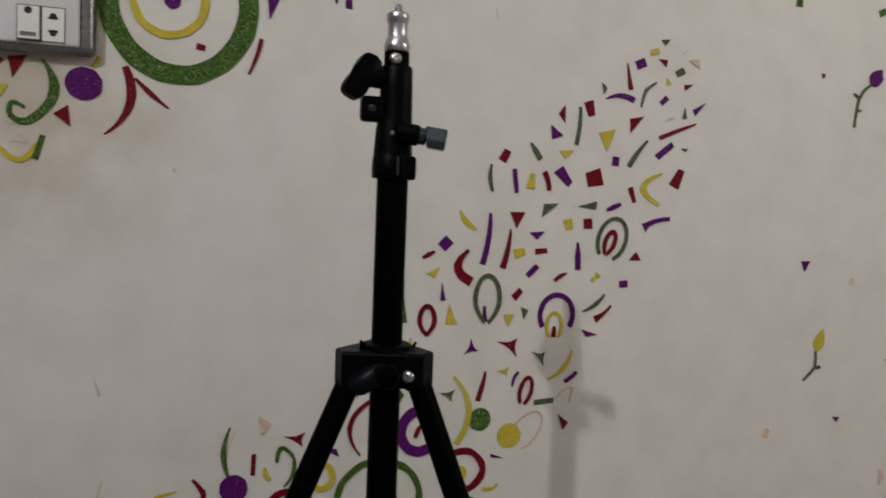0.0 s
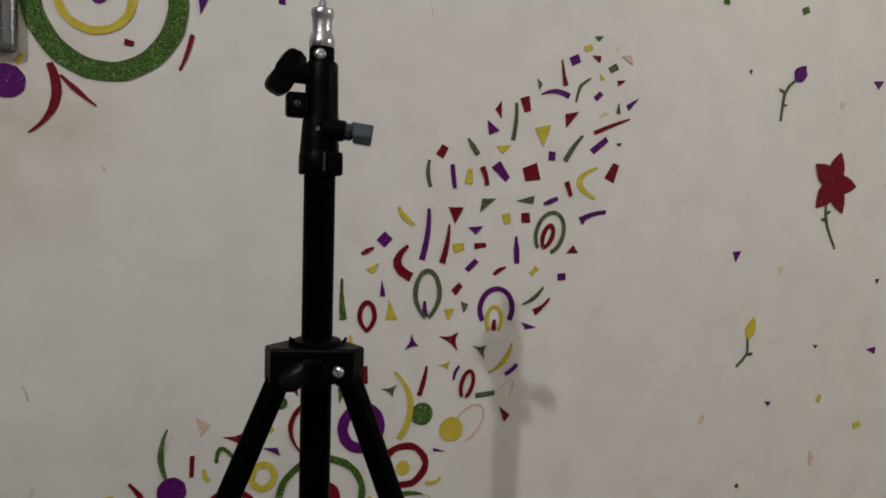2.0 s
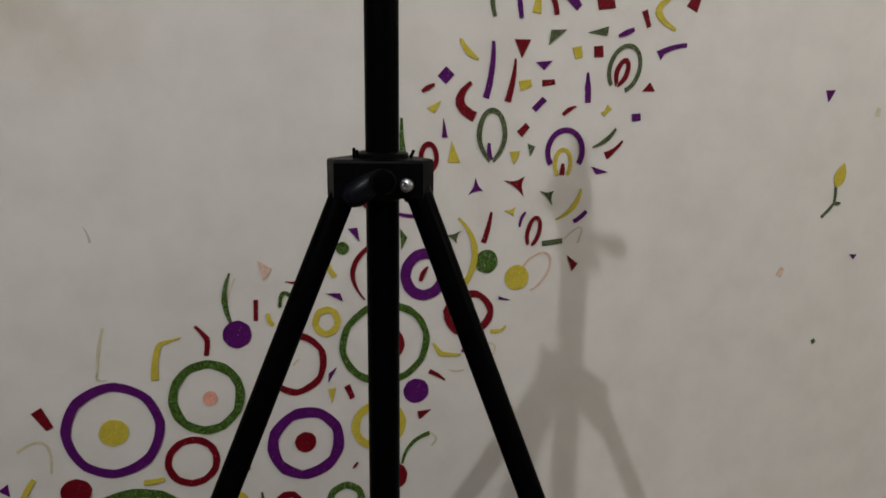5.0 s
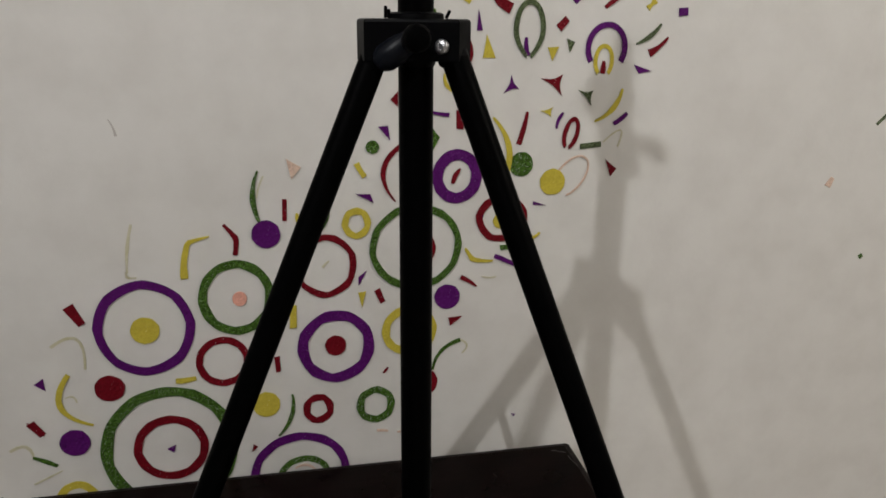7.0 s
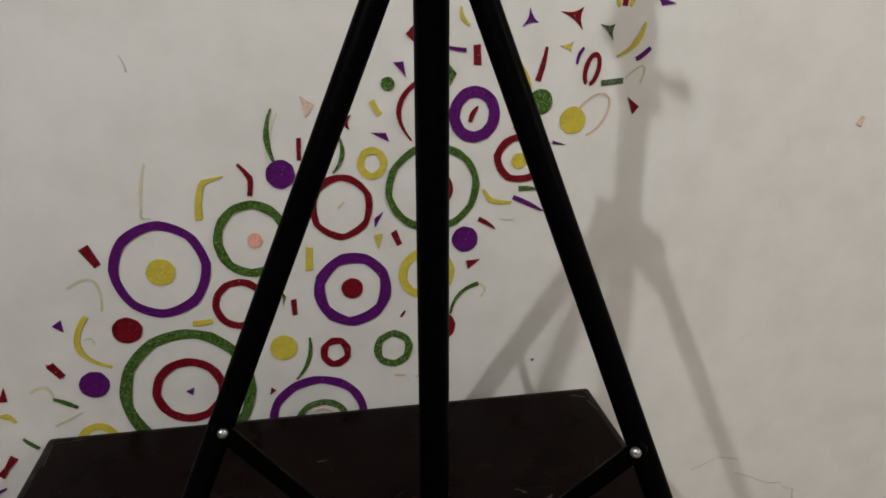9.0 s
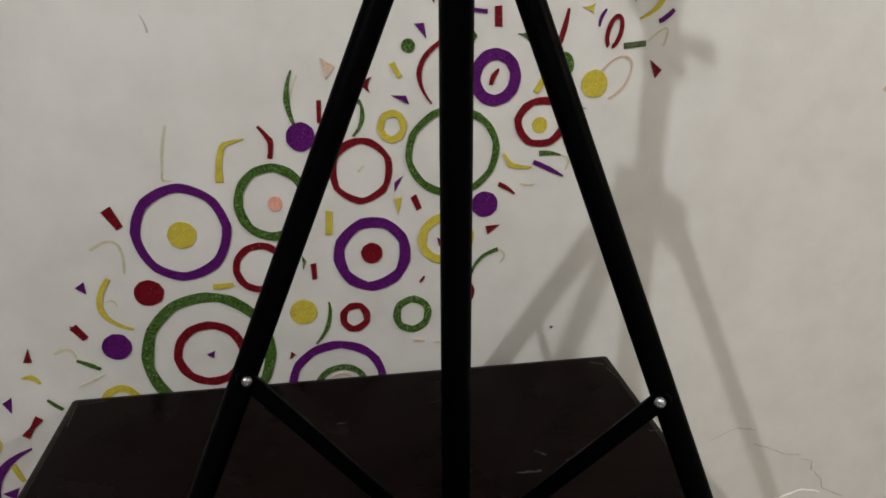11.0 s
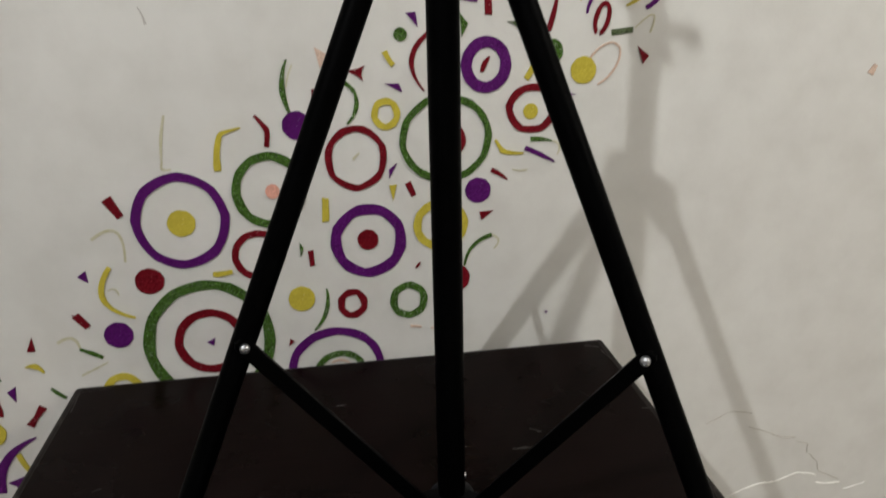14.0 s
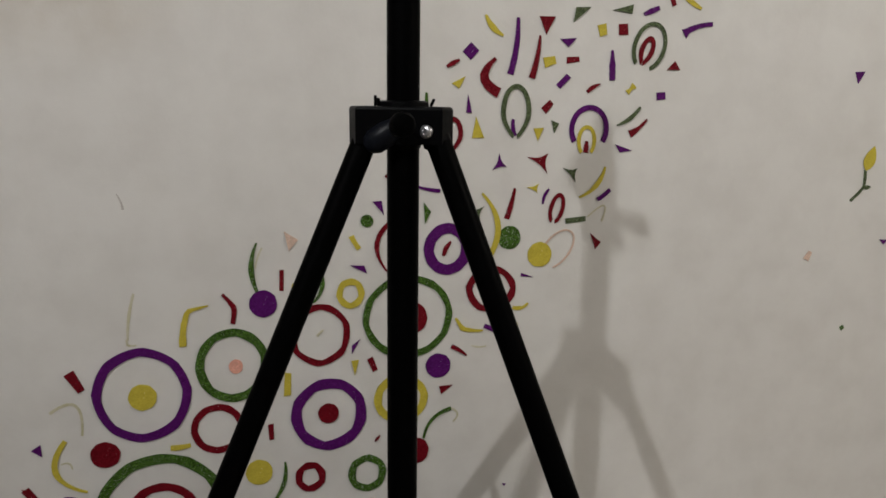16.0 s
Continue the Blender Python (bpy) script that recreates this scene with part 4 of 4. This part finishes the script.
disc(-0.338, 0.903, 0.0196, 0.019, RED)
strip(-0.253, 0.905, 0.0271, 4, -0.001, 0.48, 0.0077, 0.0077, 0.006, YELLOW)
ring(-0.188, 0.928, 0.0367, 0.0371, 0.0094, RED)
ring(-0.269, 0.8, 0.0922, 0.0976, 0.0146, GREEN)
ring(-0.268, 0.802, 0.0504, 0.0508, 0.0116, RED)
triangle(-0.268, 0.8035, 0.013, 0.0099, 0.0009, -157, PURPLE)
disc(-0.391, 0.826, 0.0197, 0.0197, PURPLE)
square(-0.436, 0.852, 0.0244, 0.012, -55, 0.8, RED)
strip(-0.473, 0.822, 0.0318, -28, 0.0131, 0.64, 0.0043, 0.0043, 0.0026, GLUE)
strip(-0.446, 0.81, 0.0336, -30, 0.0007, 0.51, 0.0036, 0.0064, 0.0046, GREEN)
strip(-0.45, 0.768, 0.0416, 24, 0, 0.53, 0.0027, 0.0027, 0.0018, GLUE)
ring(-0.398, 0.728, 0.0306, 0.0374, 0.0106, YELLOW)
strip(-0.521, 0.79, 0.0255, -26, 0.0056, 0.46, 0.0018, 0.0082, 0.0027, YELLOW)
triangle(-0.509, 0.8245, 0.0233, 0.0104, 0.0078, -115, RED)
triangle(-0.437, 0.8515, 0.0305, 0.0064, -0.0043, -49, RED)
strip(-0.578, 0.803, 0.0369, -57, 0.0038, 0.39, 0.0043, 0.0069, 0.0052, GREEN)
strip(-0.494, 0.753, 0.0255, -45, -0.0007, 0.47, 0.0036, 0.0055, 0.0046, GREEN)
triangle(-0.541, 0.7495, 0.0253, 0.0116, 0.0027, 81, PURPLE)
strip(-0.595, 0.767, 0.0582, -61, 0.0091, 0.54, 0.0092, 0.0111, 0.0055, RED)
strip(-0.51, 0.725, 0.037, -128, -0.0001, 0.52, 0.0116, 0.0058, 0.0116, RED)
disc(-0.584, 0.69, 0.0181, 0.0204, YELLOW)
strip(-0.529, 0.676, 0.1082, -126, -0.0176, 0.42, 0.0029, 0.0116, 0.0136, PURPLE)
strip(-0.558, 0.652, 0.0313, -73, -0.0005, 0.5, 0.0077, 0.0077, 0.0058, YELLOW)
triangle(-0.569, 0.609, 0.0253, 0.0164, 0.0013, -162, PURPLE)
strip(-0.634, 0.566, 0.0361, -3, -0.0001, 0.47, 0.0075, 0.0075, 0.0064, GREEN)
triangle(-0.62, 0.6, 0.0134, 0.0103, 0.0018, 27, YELLOW)
spur(-0.0405, 1.17, 0.0314, 0.0196, 0.0076, -31, RED)
triangle(0.013, 1.1515, 0.0273, 0.0086, 0.0044, -28, PURPLE)
ring(0.001, 1.117, 0.02, 0.022, 0.0088, YELLOW, (8, 0, 0.4), (5, -90, 0.6))
strip(-0.041, 1.153, 0.0483, -103, 0.0079, 0.43, 0.003, 0.006, 0.003, GREEN)
ring(-0.043, 1.058, 0.043, 0.046, 0.0088, RED, (7, -90, 0.3), (6, -90, 0.45))
strip(-0.047, 1.056, 0.0127, 45, 0.0007, 0.5, 0.0032, 0.0032, 0.0024, GLUE)
ring(0.084, 1.078, 0.066, 0.063, 0.0096, GREEN)
disc(0.089, 1.076, 0.0235, 0.025, RED)
triangle(0.008, 1.037, 0.0251, 0.0062, -0.0011, 61, PURPLE)
triangle(0.009, 1.005, 0.0247, 0.0104, 0.0087, 76, YELLOW)
square(0.032, 1.008, 0.0215, 0.0098, -68, 0.8, RED)
square(-0.09, 0.987, 0.0331, 0.01, 87, 0.9, YELLOW)
ring(-0.032, 0.936, 0.0545, 0.0555, 0.0145, PURPLE, (9, 30, 0.35), (7, -90, 0.5))
disc(-0.033, 0.938, 0.0151, 0.0155, RED)
ring(0.074, 0.952, 0.0406, 0.0385, 0.0115, YELLOW)
triangle(0.0625, 0.948, 0.0143, 0.0093, 0.002, -78, RED)
disc(0.13, 1, 0.019, 0.019, PURPLE)
triangle(0.144, 0.961, 0.0228, 0.0121, -0.0058, 38, RED)
strip(0.151, 0.93, 0.0616, -133, -0.0109, 0.48, 0.0063, 0.0045, 0.0036, GREEN)
strip(0.151, 0.93, 0.0222, -82, 0.0087, 0.46, 0.0029, 0.0029, 0.0019, GLUE)
disc(0.099, 0.866, 0.0176, 0.0205, RED)
strip(0.042, 0.896, 0.0114, -128, -0.0001, 0.56, 0.0018, 0.0036, 0.0018, RED)
square(-0.115, 0.916, 0.024, 0.008, -88, 0.8, RED)
disc(-0.134, 0.855, 0.0191, 0.0195, YELLOW)
strip(-0.097, 0.867, 0.0689, -109, 0.0085, 0.48, 0.0029, 0.0067, 0.0029, GREEN)
ring(-0.061, 0.84, 0.0221, 0.0235, 0.0095, RED, (8, 20, 0.5), (5, 50, 0.7))
ring(0.023, 0.837, 0.0287, 0.0295, 0.0105, GREEN, (8, 0, 0.4), (6, -90, 0.55))
ring(-0.091, 0.737, 0.0721, 0.0671, 0.0122, PURPLE)
ring(-0.086, 0.731, 0.0388, 0.0331, 0.0093, GREEN)
# faint pink scribble on the wall, drawn as a foam strip
strip(-0.099, 0.745, 0.0294, -10, 0.0063, 0.45, 0.0019, 0.0038, 0.0019, BLUSH)
triangle(-0.1575, 0.787, 0.0124, 0.007, -0.0028, -104, RED)
strip(0.024, 0.793, 0.0173, -10, 0.0006, 0.52, 0.0038, 0.0038, 0.0029, BLUSH)
strip(0.055, 0.787, 0.009, 0, 0, 0.56, 0.0019, 0.0029, 0.0019, BLUSH)
triangle(-0.13, 0.931, 0.022, 0.005, -0.002, -90, GREEN)
strip(0.156, 1.072, 0.047, -27, -0.0103, 0.37, 0.0034, 0.0077, 0.0026, YELLOW, 0.75)
strip(0.2, 1.058, 0.0505, -27, 0.0007, 0.5, 0.0064, 0.0072, 0.0024, PURPLE)
strip(0.208, 1.07, 0.0322, -7, 0.0016, 0.4, 0.0072, 0.0064, 0.0016, GREEN)
strip(0.24, 1.066, 0.0225, -69, 0.0077, 0.61, 0.0024, 0.0032, 0.0016, GLUE)
strip(0.15, 1.029, 0.0288, -34, 0.0011, 0.43, 0.0068, 0.006, 0.0026, RED)
strip(0.181, 1.028, 0.0231, -5, -0.002, 0.49, 0.0017, 0.0026, 0.0017, GLUE)
triangle(0.25, 1.0855, 0.014, 0.0045, 0.0003, -176, YELLOW)
square(0.145, 1.255, 0.027, 0.01, 92, 1, RED)
triangle(0.06, 1.2835, 0.021, 0.01, -0.0005, 90, RED)
strip(0.123, 1.316, 0.0255, -64, -0.0042, 0.53, 0.0021, 0.0056, 0.0028, YELLOW)
strip(0.109, 1.398, 0.0601, -87, -0.0015, 0.52, 0.0032, 0.0064, 0.0112, GREEN)
# scattered bits
triangle(0.8105, 1.4315, 0.022, 0.0151, 0.0011, 60, PURPLE)
square(0.76, 1.88, 0.041, 0.013, 87, 0.8, GREEN)
square(0.93, 1.868, 0.0152, 0.0117, 23, 1, GREEN)
triangle(1.1115, 1.759, 0.0251, 0.015, 0.0007, -175, PURPLE)
square(1.028, 1.708, 0.0136, 0.01, 73, 1, GLUE)
triangle(0.815, 1.751, 0.0089, 0.0063, -0.0013, -63, PURPLE)
square(1.153, 1.567, 0.0143, 0.0095, 12, 0.8, YELLOW)
square(0.906, 1.406, 0.0141, 0.0102, 82, 0.8, GLUE)
triangle(1.141, 1.385, 0.0117, 0.0081, -0.0002, 59, PURPLE)
triangle(0.9965, 1.268, 0.0112, 0.007, -0.0008, 170, GREEN)
triangle(1.1335, 1.257, 0.0233, 0.0135, -0.0073, -170, PURPLE)
triangle(0.8925, 1.1685, 0.015, 0.0084, -0.0021, 176, PURPLE)
square(1.012, 1.167, 0.013, 0.0103, 58, 0.8, YELLOW)
square(1.11, 1.109, 0.0165, 0.0121, 14, 0.9, YELLOW)
square(0.75, 1.146, 0.0157, 0.0121, 63, 0.6, BLUSH)
strip(0.998, 1.068, 0.028, -88, 0.0025, 0.5, 0.0044, 0.011, 0.0044, BLUSH)
strip(1.236, 1.049, 0.0585, -107, 0.0009, 0.46, 0.0139, 0.0127, 0.0046, GREEN)
square(1.168, 1.879, 0.0148, 0.0099, 28, 0.9, GREEN)
square(0.833, 1.018, 0.0072, 0.0078, 34, 0.9, GREEN)
# round the switchboard
ring(-0.201, 1.76, 0.0991, 0.1065, 0.0255, GREEN, (14, 0, 0.4), (13, 0, 0.35))
ring(-0.214, 1.761, 0.0493, 0.049, 0.0098, YELLOW)
disc(-0.21, 1.761, 0.0101, 0.0105, PURPLE)
square(-0.174, 1.705, 0.0112, 0.0082, -10, 0.8, RED)
strip(-0.097, 1.723, 0.0506, -108, 0.0016, 0.47, 0.006, 0.0052, 0.003, RED)
triangle(-0.0795, 1.767, 0.0372, 0.0166, 0.0091, 66, PURPLE)
triangle(-0.0015, 1.7855, 0.0148, 0.0102, -0.003, -62, PURPLE)
square(0.018, 1.79, 0.0301, 0.0092, 94, 1, PURPLE)
strip(-0.266, 1.672, 0.0912, -105, 0.0164, 0.33, 0.0084, 0.0126, 0.0021, RED)
strip(-0.254, 1.658, 0.0553, -41, -0.0012, 0.45, 0.0035, 0.0077, 0.0021, RED)
disc(-0.314, 1.646, 0.0221, 0.021, PURPLE)
square(-0.299, 1.674, 0.0157, 0.0058, 63, 0.8, YELLOW)
triangle(-0.3305, 1.6045, 0.0272, 0.0182, 0.0035, 96, RED)
strip(-0.362, 1.673, 0.0745, -97, 0.0175, 0.38, 0.0021, 0.0119, 0.0098, GREEN)
strip(-0.369, 1.601, 0.029, 178, 0.0076, 0.58, 0.0098, 0.0077, 0.0063, GREEN)
strip(-0.398, 1.602, 0.0192, 28, 0.0119, 0.5, 0.0063, 0.0049, 0.0042, GREEN)
triangle(-0.3865, 1.6615, 0.0336, 0.0175, 0.0031, 60, RED)
strip(-0.409, 1.56, 0.0416, 10, -0.017, 0.39, 0.0063, 0.0063, 0.0063, YELLOW)
square(-0.365, 1.563, 0.0323, 0.0076, 74, 0.8, GREEN)
triangle(-0.404, 1.63, 0.0179, 0.0094, 0.0054, 63, YELLOW)
triangle(-0.41, 1.6675, 0.0112, 0.006, 0.0006, -80, RED)
strip(-0.304, 1.756, 0.071, -90, 0.005, 0.54, 0.003, 0.0038, 0.0023, GLUE)
# tiny dark nail hole, stood in for by a purple foam triangle
triangle(0.239, 0.7955, 0.0061, 0.0044, -0.0007, 171, PURPLE)
strip(-0.299, 1.264, 0.0221, -72, 0.0013, 0.4, 0.0011, 0.0019, 0.0034, MARK)
strip(-0.206, 1.545, 0.0081, -60, 0.0002, 0.45, 0.0015, 0.003, 0.0015, MARK)
strip(-0.062, 1.142, 0.0231, 18, 0.0172, 0.51, 0.0048, 0.0056, 0.0056, GREEN)
strip(-0.078, 1.135, 0.0193, -69, -0.0027, 0.5, 0.0034, 0.0068, 0.0051, YELLOW)
triangle(0.1795, 1.1115, 0.0177, 0.0094, 0.0019, 74, PURPLE)
for x, z, n, turn in ((-0.397, 1.567, 0.009, 15), (-0.388, 1.569, 0.010, -26), (-0.389, 1.578, 0.007, -35), (-0.397, 1.587, 0.006, 46), (-0.379, 1.571, 0.004, -63), (0.233, 1.800, 0.016, -78)):
    strip(x, z, n, turn, 0.0006, 0.5, 0.0008, 0.0016, 0.0008, MARK)
strip(-0.395, 0.894, 0.016, -30, 0.0060, 0.5, 0.0014, 0.0028, 0.0018, GLUE)
